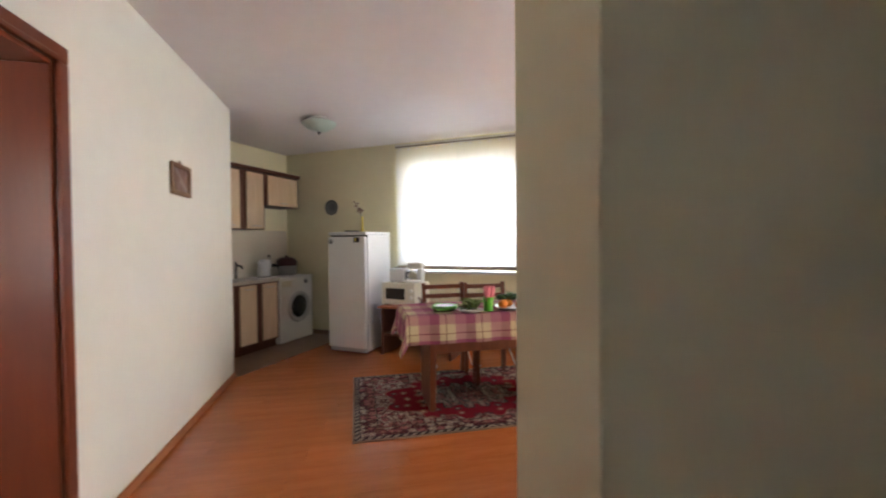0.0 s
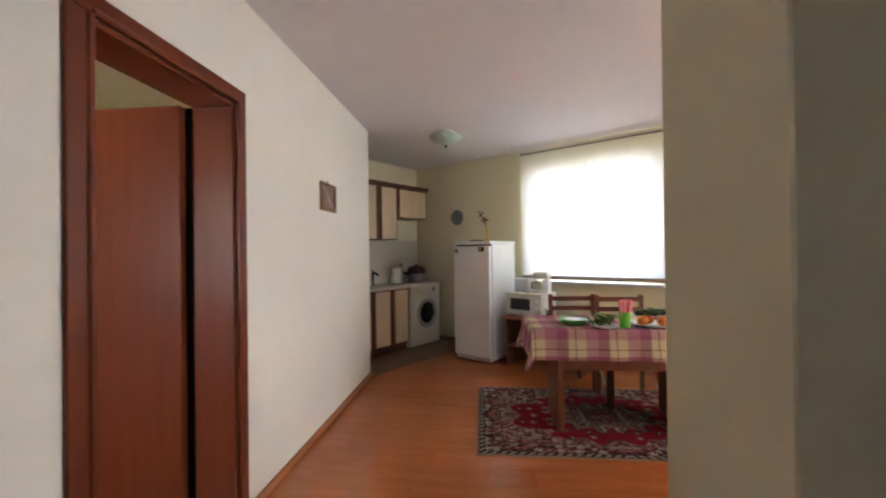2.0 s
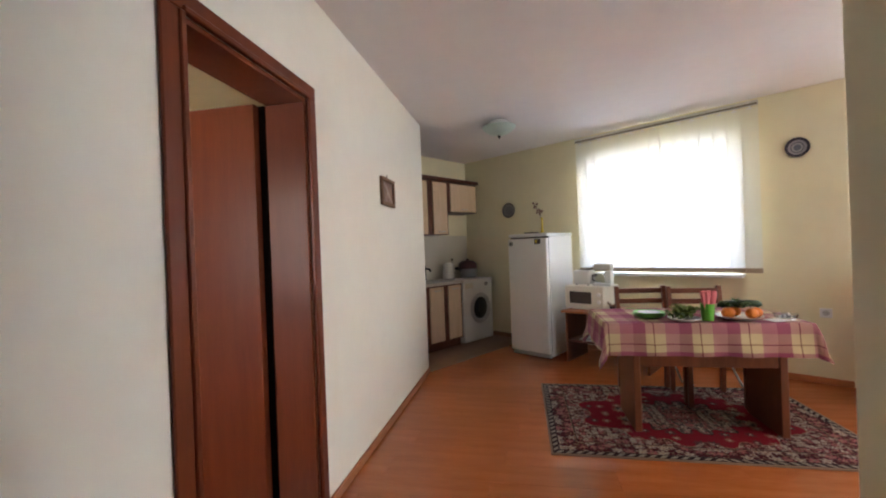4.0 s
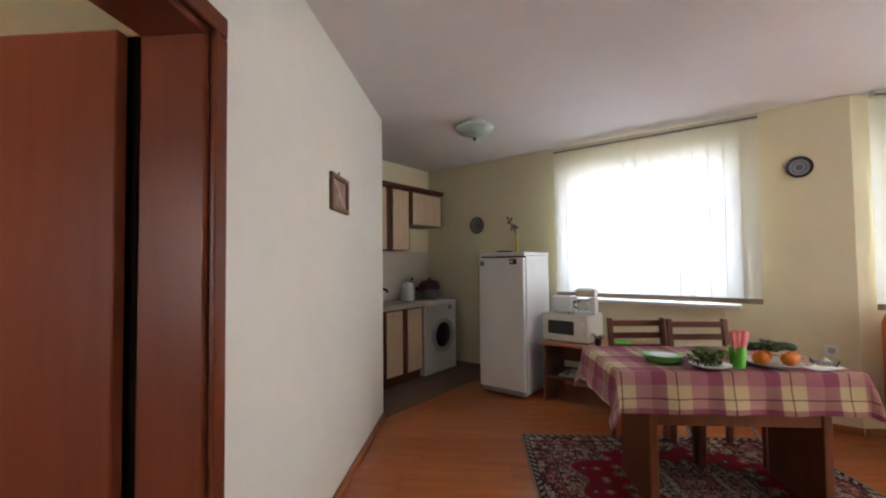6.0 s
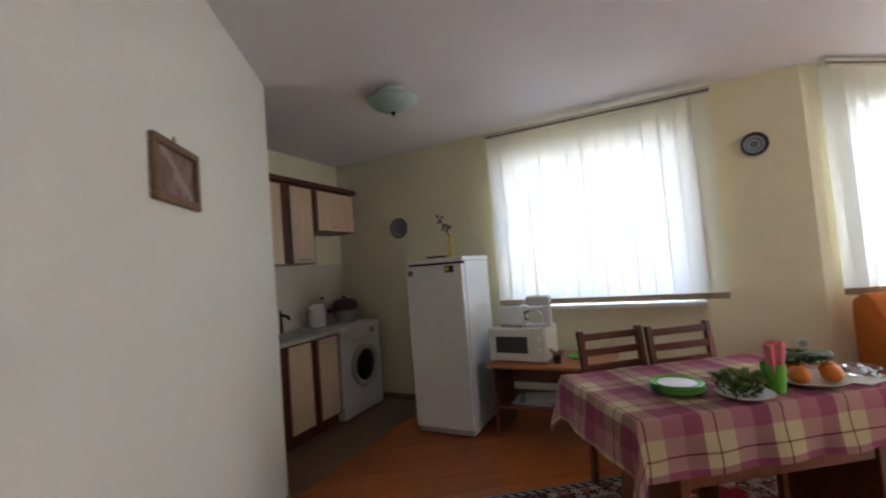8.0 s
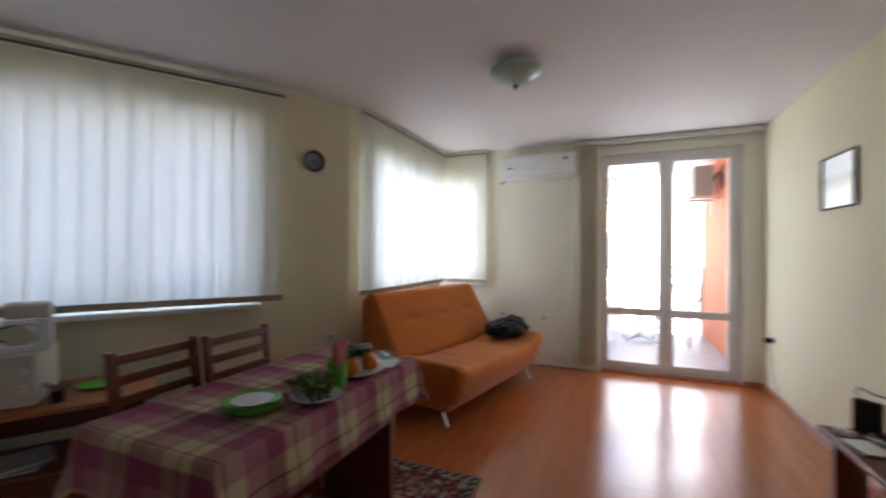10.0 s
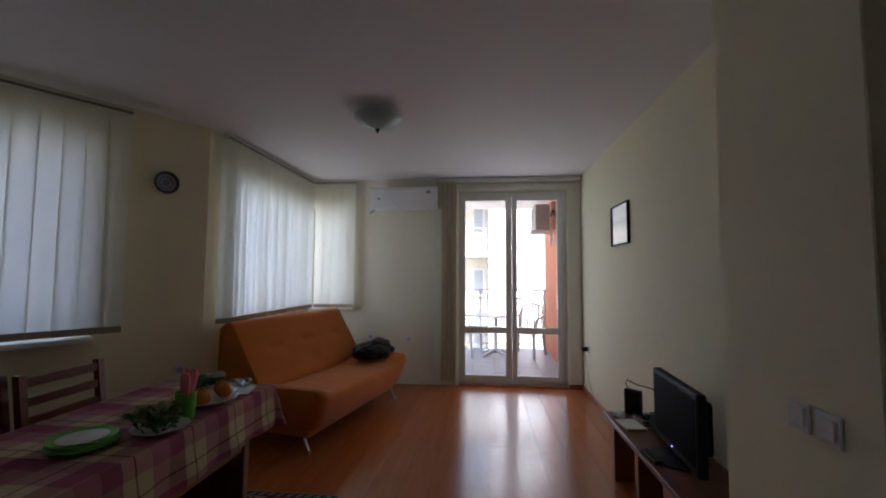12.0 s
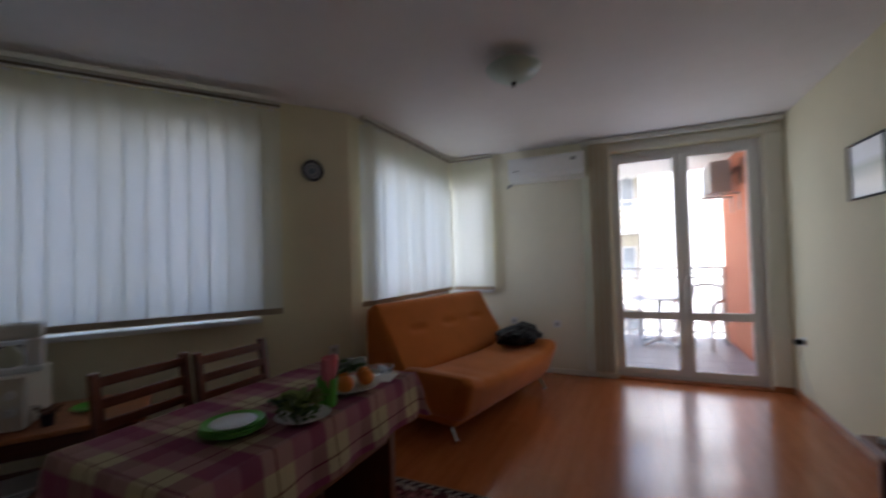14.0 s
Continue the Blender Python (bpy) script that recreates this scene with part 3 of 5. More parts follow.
tube(bm, [(-0.885, 1.206, 1.03), (-0.885, 1.15, 1.03), (-0.86, 1.145, 1.03), (-0.77, 1.145, 1.03)], 0.009, 10)
box(bm, -0.905, -0.865, 1.199, 1.206, 0.92, 1.12, 0.003)
part("door_handle", bm, STEEL, door)

# ---- windows ----


def pvc_window(name, m, w, h, mullions, label):
    """A white plastic window in a frame w by h, in the plane y = 0 of its own; x along, z up."""
    win = thing(name, m, label, "window")
    win["kind"] = "structure"
    f = 0.055
    bm = bmesh.new()
    box(bm, 0, f, -0.03, 0.03, 0, h, 0.005)
    box(bm, w - f, w, -0.03, 0.03, 0, h, 0.005)
    box(bm, f, w - f, -0.029, 0.029, 0, f, 0.005)
    box(bm, f, w - f, -0.029, 0.029, h - f, h, 0.005)
    part("window_frame", bm, PVC, win)
    xs = [f, *mullions, w - f]
    for x in mullions:
        bm = bmesh.new()
        box(bm, x - 0.045, x + 0.045, -0.028, 0.028, f, h - f, 0.005)
        part("mullion", bm, PVC, win)
    for a, b in zip(xs, xs[1:]):
        bm = bmesh.new()
        box(bm, a, b, -0.004, 0.004, f, h - f)
        g = part("pane", bm, GLASS, win)
        g.visible_shadow = False
    return win


base = on_wall(WIN1[0], -0.14, WIN1[2])
pvc_window("window_1", at(base, ANG), WIN1[1] - WIN1[0], WIN1[3] - WIN1[2], [0.68], "white plastic window behind vertical blinds")
pvc_window("window_2", pose(3.901, 3.60, 0.93), 1.68, 1.27, [0.84], "white plastic corner window behind vertical blinds")
pvc_window("window_3", pose(5.76, 3.40, 0.93, 0, 0, -90), 0.54, 1.27, [], "narrow white plastic window behind vertical blinds")
bm = bmesh.new()
box(bm, 0, 1.40, -0.15, 0.13, -0.032, 0.0, 0.008, 2)
solo("window_sill_board", bm, PVC, "white plastic sill board under the window", "window sill", kind="structure", m=at(on_wall(0.17, 0.0, 0.934), ANG))
bm = bmesh.new()
box(bm, 3.90, 5.57, 3.40, 3.57, 0.90, 0.929, 0.006, 2)
solo("window_sill_board", bm, PVC, "white plastic sill board under the window", "window sill", kind="structure")
bm = bmesh.new()
box(bm, 5.57, 5.73, 2.84, 3.38, 0.90, 0.928, 0.006, 2)
solo("window_sill_board", bm, PVC, "white plastic sill board under the window", "window sill", kind="structure")


def blinds(m, length, drop, slat_w, label, tilt, group, gap=None, cloth_mat=None, sway=3.5):
    """Vertical blinds: a headrail along x at z = 0, slats hanging from it. tilt: degrees, slat by slat."""
    thing_ = thing("vertical_blind", m, label, "blind", group)
    bm = bmesh.new()
    box(bm, 0, length, -0.022, 0.022, -0.03, 0.012, 0.004)
    box(bm, 0.002, length - 0.002, -0.026, -0.022, -0.012, 0.006, 0.001)
    part("headrail", bm, RAIL_METAL, thing_, "grey aluminium rail")
    # strip on the rail's lower front, coloured as its shadow line
    bm = bmesh.new()
    box(bm, 0.004, length - 0.004, -0.0262, -0.0222, -0.030, -0.014)
    part("rail_shade_line", bm, RAIL_SHADE, thing_, "dark strip painted as the shadow line along the rail")
    pitch = gap or slat_w * 0.88
    n = max(1, int(round((length - slat_w) / pitch)) + 1)
    bm = bmesh.new()
    rows = 5
    vs = []
    for k in range(rows + 1):
        x = -slat_w / 2 + slat_w * k / rows
        bow = 0.003 * (1 - (2 * k / rows - 1) ** 2)
        vs.append((bm.verts.new((x, bow, -0.045)), bm.verts.new((x, bow, -drop))))
    for a, b in zip(vs, vs[1:]):
        bm.faces.new((a[0], b[0], b[1], a[1]))
    slat_mesh = mesh_of("slat", bm, True)
    slat_mesh.materials.append(cloth_mat or BLIND)
    bm = bmesh.new()
    box(bm, -slat_w / 2, slat_w / 2, 0.0, 0.007, -drop - 0.002, -drop + 0.042, 0.001)
    weight_mesh = mesh_of("weight", bm)
    weight_mesh.materials.append(BEIGE_STRIP)
    bm = bmesh.new()
    box(bm, -0.006, 0.006, -0.003, 0.003, -0.052, -0.028, 0.001)
    box(bm, -0.02, 0.02, -0.0035, 0.0035, -0.058, -0.046, 0.001)
    hook_mesh = mesh_of("hanger", bm)
    hook_mesh.materials.append(PVC)
    rnd = random.Random(7 + n)
    for k in range(n):
        x = slat_w / 2 + (length - slat_w) * k / max(1, n - 1)
        sl = new("slat", slat_mesh)
        sl.parent = thing_
        sl.matrix_basis = pose(x, 0.004 * (k % 2), 0, rnd.uniform(-0.3, 0.3), rnd.uniform(-0.15, 0.15), tilt + rnd.uniform(-sway, sway))
        wt = new("bottom_weight", weight_mesh)
        wt.parent = sl
        hk = new("hanger", hook_mesh)
        hk.parent = sl
    return thing_


blinds(at(on_wall(-0.03, 0.105, 2.503), ANG), 1.75, 1.553, 0.127, "cream fabric vertical blinds closed over the wide window", 2.2, "vertical blinds", 0.113, BLIND_THICK, 2.8)
blinds(pose(3.72, 3.355, 2.535), 1.78, 1.60, 0.127, "cream fabric vertical blinds half turned behind the sofa", -32, "vertical blinds", 0.092, sway=13.0)
blinds(pose(5.535, 3.33, 2.535, 0, 0, -90), 0.54, 1.60, 0.127, "short cream fabric vertical blinds at the corner window", -13, "vertical blinds", 0.1, sway=4.0)

# stack of drawn blinds and rail at the balcony door
st = thing("vertical_blind", pose(X1 - 0.075, 1.78, 2.535, 0, 0, -90), "tan vertical blinds drawn aside in a narrow stack", "blind", "vertical blinds")
bm = bmesh.new()
box(bm, 0, 1.765, -0.022, 0.022, -0.03, 0.012, 0.004)
part("headrail", bm, RAIL_PAINT, st)
for k in range(11):
    bm = bmesh.new()
    box(bm, -0.001, 0.001, -0.06, 0.06, -2.46, -0.035)
    s_ob = part("slat", bm, BLIND_TAN if k % 3 else BLIND, st)
    s_ob.matrix_basis = pose(0.035 + 0.018 * k, 0, 0, 0, 0, 52 + 6 * math.sin(k * 2.1))
# ---- balcony door ----
bd = thing("door_2", pose(X1 + 0.10, 1.49, 0.0, 0, 0, -90), "closed white plastic balcony door with two tall glazed leaves", "door")
bd["kind"] = "structure"
DW, DH = 1.32, 2.40
bm = bmesh.new()
box(bm, 0, 0.05, -0.035, 0.035, 0.0, DH, 0.005)
box(bm, DW - 0.05, DW, -0.035, 0.035, 0.0, DH, 0.005)
box(bm, 0.05, DW - 0.05, -0.034, 0.034, DH - 0.06, DH, 0.005)
box(bm, 0.05, DW - 0.05, -0.034, 0.034, 0.0, 0.055, 0.005)
part("door_frame", bm, PVC, bd)
for a, b, left_w, right_w in ((0.05, 0.655, 0.028, 0.075), (0.66, DW - 0.05, 0.06, 0.06)):
    bm = bmesh.new()
    zb, zt, zm = 0.057, DH - 0.062, 0.668
    box(bm, a, a + left_w, -0.045, 0.02, zb, zt, 0.005)
    box(bm, b - right_w, b, -0.045, 0.02, zb, zt, 0.005)
    box(bm, a + left_w, b - right_w, -0.044, 0.019, zb, zb + 0.062, 0.005)
    box(bm, a + left_w, b - right_w, -0.044, 0.019, zt - 0.05, zt, 0.005)
    box(bm, a + left_w, b - right_w, -0.044, 0.019, zm - 0.038, zm + 0.038, 0.005)
    leaf_ob = part("leaf", bm, PVC, bd)
    for z0, z1 in ((zb + 0.062, zm - 0.038), (zm + 0.038, zt - 0.05)):
        bm = bmesh.new()
        box(bm, a + left_w, b - right_w, -0.012, -0.004, z0, z1)
        g = part("pane", bm, GLASS, leaf_ob)
        g.visible_shadow = False
bm = bmesh.new()
box(bm, 0.672, 0.70, -0.056, -0.044, 0.98, 1.12, 0.004)
tube(bm, [(0.686, -0.05, 1.07), (0.686, -0.085, 1.07), (0.70, -0.09, 1.07), (0.79, -0.09, 1.065)], 0.009, 10)
part("door_handle", bm, PVC, bd)
bm = bmesh.new()
box(bm, X1 - 0.016, X1 + 0.06, 0.175, 1.485, 0.0, 0.022, 0.004)
solo("door_threshold", bm, TRIM, "wooden threshold strip below the balcony door", "threshold", kind="structure")
bm = bmesh.new()
box(bm, X1 - 0.014, X1 - 0.001, 0.02, 0.16, 0.056, 2.414, 0.003)
box(bm, X1 - 0.014, X1 - 0.001, 0.02, 1.545, 2.415, 2.491, 0.003)
box(bm, X1 - 0.014, X1 - 0.001, 1.50, 1.545, 0.056, 2.414, 0.003)
solo("door_trim", bm, WALL, "cream painted raised surround of the balcony door", "trim", kind="structure")

# ---- balcony ----
bm = bmesh.new()
box(bm, 5.84, 8.45, -0.1, 2.5, -0.25, -0.035)
balcony_floor = solo("balcony_floor", bm, GROUT, "pale tiled balcony floor", "floor", kind="structure")
bm = bmesh.new()
box(bm, 5.84, 8.45, -0.1, 2.5, 2.62, 2.8)
solo("balcony_ceiling", bm, WHITE_WALL, "white rendered underside of the balcony above", "ceiling", kind="structure")
bm = bmesh.new()
box(bm, 5.84, 8.45, -0.1, 0.03, -0.25, 2.62)
solo("balcony_wall", bm, ORANGE_WALL, "orange rendered side wall of the balcony", "wall", kind="structure")

railing = thing("balcony_railing", pose(8.38, 0.03, -0.03), "pale painted metal balcony railing with bars", "railing")
for z, r in ((1.10, 0.015), (0.95, 0.012), (0.24, 0.012), (0.10, 0.014)):
    bm = bmesh.new()
    tube(bm, [(0, 0, z), (0, 2.43, z)], r, 8)
    part("rail", bm, RAIL_PAINT, railing)
bm = bmesh.new()
tube(bm, [(0, 0, 0.10), (0, 0, 0.97)], 0.007, 6)
bar_mesh = mesh_of("bar", bm)
bar_mesh.materials.append(RAIL_PAINT)
for k in range(8):
    b_ob = new("bar", bar_mesh)
    b_ob.parent = railing
    b_ob.matrix_basis = pose(0, 0.15 + 0.29 * k, 0)
for y in (0.03, 1.22, 2.41):
    bm = bmesh.new()
    box(bm, -0.02, 0.02, y - 0.02, y + 0.02, -0.005, 1.09, 0.003)
    part("post", bm, RAIL_PAINT, railing)


def plastic_chair(label, shell):
    """A one-piece garden armchair, facing +y."""
    c = thing("garden_chair", pose(0, 0, 0), label, "chair", "garden chairs")
    bm = bmesh.new()
    loft(bm, [[(x * (0.22 + 0.02 * k / 4), -0.22 + 0.44 * k / 4, 0.42 + 0.015 * math.cos(k) + dz) for x, dz in ((-1, 0), (-0.5, -0.012), (0.5, -0.012), (1, 0), (1, -0.02), (-1, -0.02))] for k in range(5)])
    part("seat", bm, shell, c)
    bm = bmesh.new()
    for k in range(7):
        x = -0.18 + 0.06 * k
        tube(bm, [(x, -0.22, 0.43), (x * 1.05, -0.27, 0.62), (x * 1.0, -0.33, 0.80 + 0.05 * math.cos(x * 7))], 0.014, 6)
    tube(bm, [(-0.22, -0.24, 0.45), (-0.23, -0.28, 0.65), (-0.17, -0.33, 0.84), (0, -0.345, 0.87), (0.17, -0.33, 0.84), (0.23, -0.28, 0.65), (0.22, -0.24, 0.45)], 0.018, 6)
    part("backrest", bm, shell, c)
    for sx in (-1, 1):
        bm = bmesh.new()
        tube(bm, [(sx * 0.23, -0.28, 0.66), (sx * 0.26, -0.1, 0.65), (sx * 0.265, 0.12, 0.645), (sx * 0.26, 0.2, 0.60), (sx * 0.25, 0.21, 0.42)], 0.019, 6)
        part("armrest", bm, shell, c)
        for y0, y1 in ((0.2, 0.24), (-0.22, -0.29)):
            bm = bmesh.new()
            tube(bm, [(sx * 0.22, y0, 0.42), (sx * 0.25, y1, 0.0)], [0.026, 0.02], 6)
            part("leg", bm, shell, c)
    return c


gc = plastic_chair("taupe moulded plastic garden armchair on the balcony", TAUPE)
gc.matrix_basis = pose(7.75, 0.47, -0.027, 0, 0, 62)
gc = plastic_chair("pale grey moulded plastic garden armchair on the balcony", PALE_GREY)
gc.matrix_basis = pose(7.75, 1.52, -0.027, 0, 0, 160)
gt = thing("garden_table", pose(7.72, 0.98, -0.027), "white round plastic garden table on the balcony", "table")
bm = bmesh.new()
lathe(bm, [(0, 0.70), (0.36, 0.70), (0.38, 0.69), (0.38, 0.675), (0.35, 0.67), (0, 0.67)], 32)
part("tabletop", bm, PVC, gt)
bm = bmesh.new()
tube(bm, [(0, 0, 0.04), (0, 0, 0.672)], 0.035, 12)
part("stem", bm, PVC, gt)
for k in range(4):
    a = math.pi / 4 + k * math.pi / 2
    bm = bmesh.new()
    tube(bm, [(0.02 * math.cos(a), 0.02 * math.sin(a), 0.10), (0.3 * math.cos(a), 0.3 * math.sin(a), 0.02)], [0.035, 0.018], 6)
    part("foot", bm, PVC, gt)

acu = thing("outdoor_unit", pose(7.15, 0.03, 2.05), "white outdoor air conditioner unit on a wall bracket", "air conditioner")
bm = bmesh.new()
box(bm, 0, 0.62, 0.10, 0.33, 0.03, 0.44, 0.012, 2)
part("body", bm, UNIT_GREY, acu)
bm = bmesh.new()
for k in range(5):
    r = 0.04 + 0.035 * k
    tube(bm, [(-0.006, 0.215 + r * 0.6 * math.cos(a * math.pi / 12), 0.245 + r * math.sin(a * math.pi / 12)) for a in range(25)], 0.004, 5)
part("fan_grille", bm, GREY, acu)
bm = bmesh.new()
for x in (0.1, 0.52):
    box(bm, x - 0.015, x + 0.015, 0.0, 0.40, 0.0, 0.029, 0.002)
    box(bm, x - 0.015, x + 0.015, 0.0, 0.02, -0.2, 0.0, 0.002)
part("bracket", bm, STEEL, acu)
bm = bmesh.new()
tube(bm, [(0.02, 0.09, 0.25), (-0.05, 0.06, 0.33), (-0.10, 0.03, 0.30), (-0.12, 0.015, 0.10), (-0.12, 0.01, 0.42)], 0.012, 8)
part("pipe", bm, BLACK, acu)

# ---- distance ----
bm = bmesh.new()
prism(bm, [(-1500, -1500), (1500, -1500), (1500, 1500), (-1500, 1500)], -7.0, -6.5)
solo("ground", bm, EARTH, "grey paved town ground", "ground", kind="structure")

bld = thing("apartment_building", pose(18, 0, -6.5), "cream and white apartment block with balconies", "building")
bm = bmesh.new()
box(bm, 0, 9, -9.0, 1.0, 0, 14.0, 0.03)
part("wall", bm, WHITE_WALL, bld, "white rendered wall")
bm = bmesh.new()
box(bm, 1.2, 9, 1.02, 10.0, 0, 12.6, 0.03)
part("wall", bm, CREAM_WALL, bld, "cream rendered wall")
bm = bmesh.new()
for k in range(22):
    box(bm, -0.25, 1.15, 1.06 + 0.4 * k, 1.36 + 0.4 * k, 10.85, 11.05, 0.02)
box(bm, -0.2, 9.3, 1.02, 10.2, 11.06, 11.2, 0.02)
part("roof", bm, WHITE_WALL, bld)
for k in range(4):
    zf = 0.6 + 2.85 * k - 0.32
    bm = bmesh.new()
    box(bm, -0.1, 1.19, 1.05, 9.5, zf - 0.22, zf, 0.015)
    bal = part("balcony", bm, WHITE_WALL, bld)
    bm = bmesh.new()
    for z in (0.25, 0.5, 0.75, 1.0):
        tube(bm, [(-0.06, 1.1, zf + z), (-0.06, 9.45, zf + z)], 0.022, 6)
    for j in range(8):
        tube(bm, [(-0.06, 1.1 + 1.19 * j, zf), (-0.06, 1.1 + 1.19 * j, zf + 1.0)], 0.025, 6)
    part("railing", bm, RAIL_PAINT, bal)
    for y0, w in ((1.15, 0.55), (2.05, 0.7), (3.6, 0.9), (5.2, 0.8), (7.0, 0.9)):
        bm = bmesh.new()
        box(bm, 1.16, 1.24, y0, y0 + w, zf + (0.85 if y0 < 2 else 0.02), zf + 2.15, 0.01)
        wd = part("window", bm, PVC, bld)
        bm = bmesh.new()
        box(bm, 1.15, 1.158, y0 + 0.07, y0 + w - 0.07, zf + (0.92 if y0 < 2 else 0.1), zf + 2.08)
        part("pane", bm, FAR_PANE, wd)
    for y0 in (-1.2, -4.4):
        bm = bmesh.new()
        box(bm, -0.03, 0.1, y0, y0 + 0.42, zf + 0.95, zf + 1.85, 0.01)
        wd = part("window", bm, PVC, bld)
        bm = bmesh.new()
        box(bm, -0.036, -0.031, y0 + 0.05, y0 + 0.37, zf + 1.0, zf + 1.8)
        part("pane", bm, FAR_PANE, wd)

# ---- kitchen ----


def cabinet_door(parent, v0, v1, z0, z1, u, handle_z, handle_low):
    """A maple door with a bar handle, in kitchen places: v along the run, u out from the wall."""
    bm = bmesh.new()
    box(bm, u, u + 0.018, v0, v1, z0, z1, 0.003)
    d = part("door", bm, MAPLE, parent)
    bm = bmesh.new()
    vc = (v0 + v1) / 2
    w = min(0.05, (v1 - v0) * 0.3)
    tube(bm, [(u + 0.017, vc - w, handle_z), (u + 0.04, vc - w, handle_z), (u + 0.04, vc + w, handle_z), (u + 0.017, vc + w, handle_z)], 0.005, 6)
    part("handle", bm, STEEL, d, "steel bar handle")
    return d


KM = pose(C.x, C.y, 0, 0, 0, math.degrees(ANG))     # x out from the kitchen wall, y along it


def base_unit(v0, v1, doors):
    c = thing("base_cabinet", KM, "maple-fronted kitchen base cabinet with dark red-brown edges", "cabinet", "base cabinets")
    bm = bmesh.new()
    box(bm, 0.004, 0.50, v0, v1, 0.10, 0.815, 0.003)
    box(bm, 0.004, 0.45, v0 + 0.002, v1 - 0.002, 0.002, 0.10)
    part("body", bm, CABINET_EDGE, c)
    for a, b in doors:
        cabinet_door(c, a, b, 0.125, 0.80, 0.502, 0.76, False)
    return c


base_unit(-1.06, -0.725, [(-1.0, -0.765)])
base_unit(-1.39, -1.062, [(-1.325, -1.085)])
base_unit(-1.95, -1.392, [(-1.65, -1.41), (-1.93, -1.67)])


def wall_unit(v0, v1, z0, doors, top=2.165):
    c = thing("wall_cabinet", KM, "maple-fronted kitchen wall cabinet with dark red-brown edges", "cabinet", "wall cabinets")
    bm = bmesh.new()
    box(bm, 0.004, 0.34, v0, v1, z0, top, 0.003)
    part("body", bm, CABINET_EDGE, c)
    for a, b in doors:
        cabinet_door(c, a, b, z0 + 0.005, top - 0.02, 0.342, z0 + 0.04, True)
    return c


wall_unit(-0.765, -0.165, 1.765, [(-0.725, -0.20)])
wall_unit(-1.105, -0.767, 1.46, [(-1.06, -0.80)])
wall_unit(-1.46, -1.107, 1.46, [(-1.44, -1.16)])
wall_unit(-1.95, -1.462, 1.46, [(-1.93, -1.49)])
bm = bmesh.new()
box(bm, 0.004, 0.375, -1.95, -0.15, 2.167, 2.215, 0.008, 2)
solo("cornice", bm, CABINET_EDGE, "dark red-brown cornice board over the wall cabinets", "cornice", m=KM)
bm = bmesh.new()
box(bm, 0.004, 0.53, -1.95, -0.72, 0.817, 0.848, 0.006, 2)
solo("worktop", bm, WORKTOP, "pale speckled laminate kitchen worktop", "worktop", m=KM)
bm = bmesh.new()
box(bm, 0.001, 0.004, -2.2, -0.02, 0.85, 1.46)
solo("splashback", bm, SPLASH, "cream glazed tile splashback above the worktop", "splashback", kind="structure", m=KM)

sink = thing("sink", KM, "stainless steel sink set in the worktop", "sink")
bm = bmesh.new()
for (a, b, c_, d) in ((0.07, 0.10, -1.45, -0.9), (0.44, 0.47, -1.45, -0.9), (0.10, 0.44, -1.45, -1.42), (0.10, 0.44, -0.93, -0.9)):
    box(bm, a, b, c_, d, 0.848, 0.856, 0.002)
box(bm, 0.10, 0.44, -1.42, -0.93, 0.8485, 0.851)
part("basin", bm, STEEL, sink)
bm = bmesh.new()
tube(bm, [(0.09, -0.99, 0.8565), (0.09, -0.99, 0.99), (0.12, -1.0, 1.02), (0.22, -1.03, 1.01), (0.24, -1.035, 0.985)], 0.013, 10)
tube(bm, [(0.09, -0.99, 0.99), (0.07, -0.975, 1.06)], 0.010, 8)
part("tap", bm, BLACK, sink, "dark mixer tap")

wm = thing("washing_machine", KM, "white front-loading washing machine with a dark porthole", "washing machine")
bm = bmesh.new()
box(bm, 0.02, 0.515, -0.71, -0.10, 0.012, 0.828, 0.012, 2)
part("body", bm, WHITE, wm)
bm = bmesh.new()
box(bm, 0.02, 0.525, -0.712, -0.098, 0.829, 0.85, 0.008, 2)
part("top", bm, WHITE, wm)
bm = bmesh.new()
box(bm, 0.516, 0.522, -0.70, -0.11, 0.715, 0.82, 0.003)
panel = part("control_panel", bm, WHITE, wm)
bm = bmesh.new()
lathe(bm, [(0, 0.02), (0.024, 0.02), (0.028, 0.0)], 16, pose(0.522, -0.25, 0.77, 0, 90, 0))
part("dial", bm, GREY, panel)
bm = bmesh.new()
box(bm, 0.522, 0.525, -0.69, -0.52, 0.73, 0.80, 0.002)
part("drawer", bm, CREAM_PLASTIC, panel)
RX = pose(0.517, -0.385, 0.45, 0, 90, 0)
bm = bmesh.new()
lathe(bm, [(0.148, 0.0), (0.202, 0.0), (0.207, 0.012), (0.194, 0.032), (0.163, 0.030), (0.148, 0.012)], 36, RX)
ring = part("porthole_ring", bm, UNIT_LIGHT, wm, "pale grey plastic ring", smooth=True)
bm = bmesh.new()
lathe(bm, [(0.150, 0.005), (0.11, 0.022), (0.06, 0.032), (0, 0.036)], 32, RX)
part("porthole_glass", bm, DOOR_GLASS, ring, "dark convex glass", smooth=True)
for a, b in ((0.06, -0.66), (0.06, -0.15), (0.47, -0.66), (0.47, -0.15)):
    bm = bmesh.new()
    tube(bm, [(a, b, 0.001), (a, b, 0.015)], 0.02, 10)
    part("foot", bm, BLACK, wm)

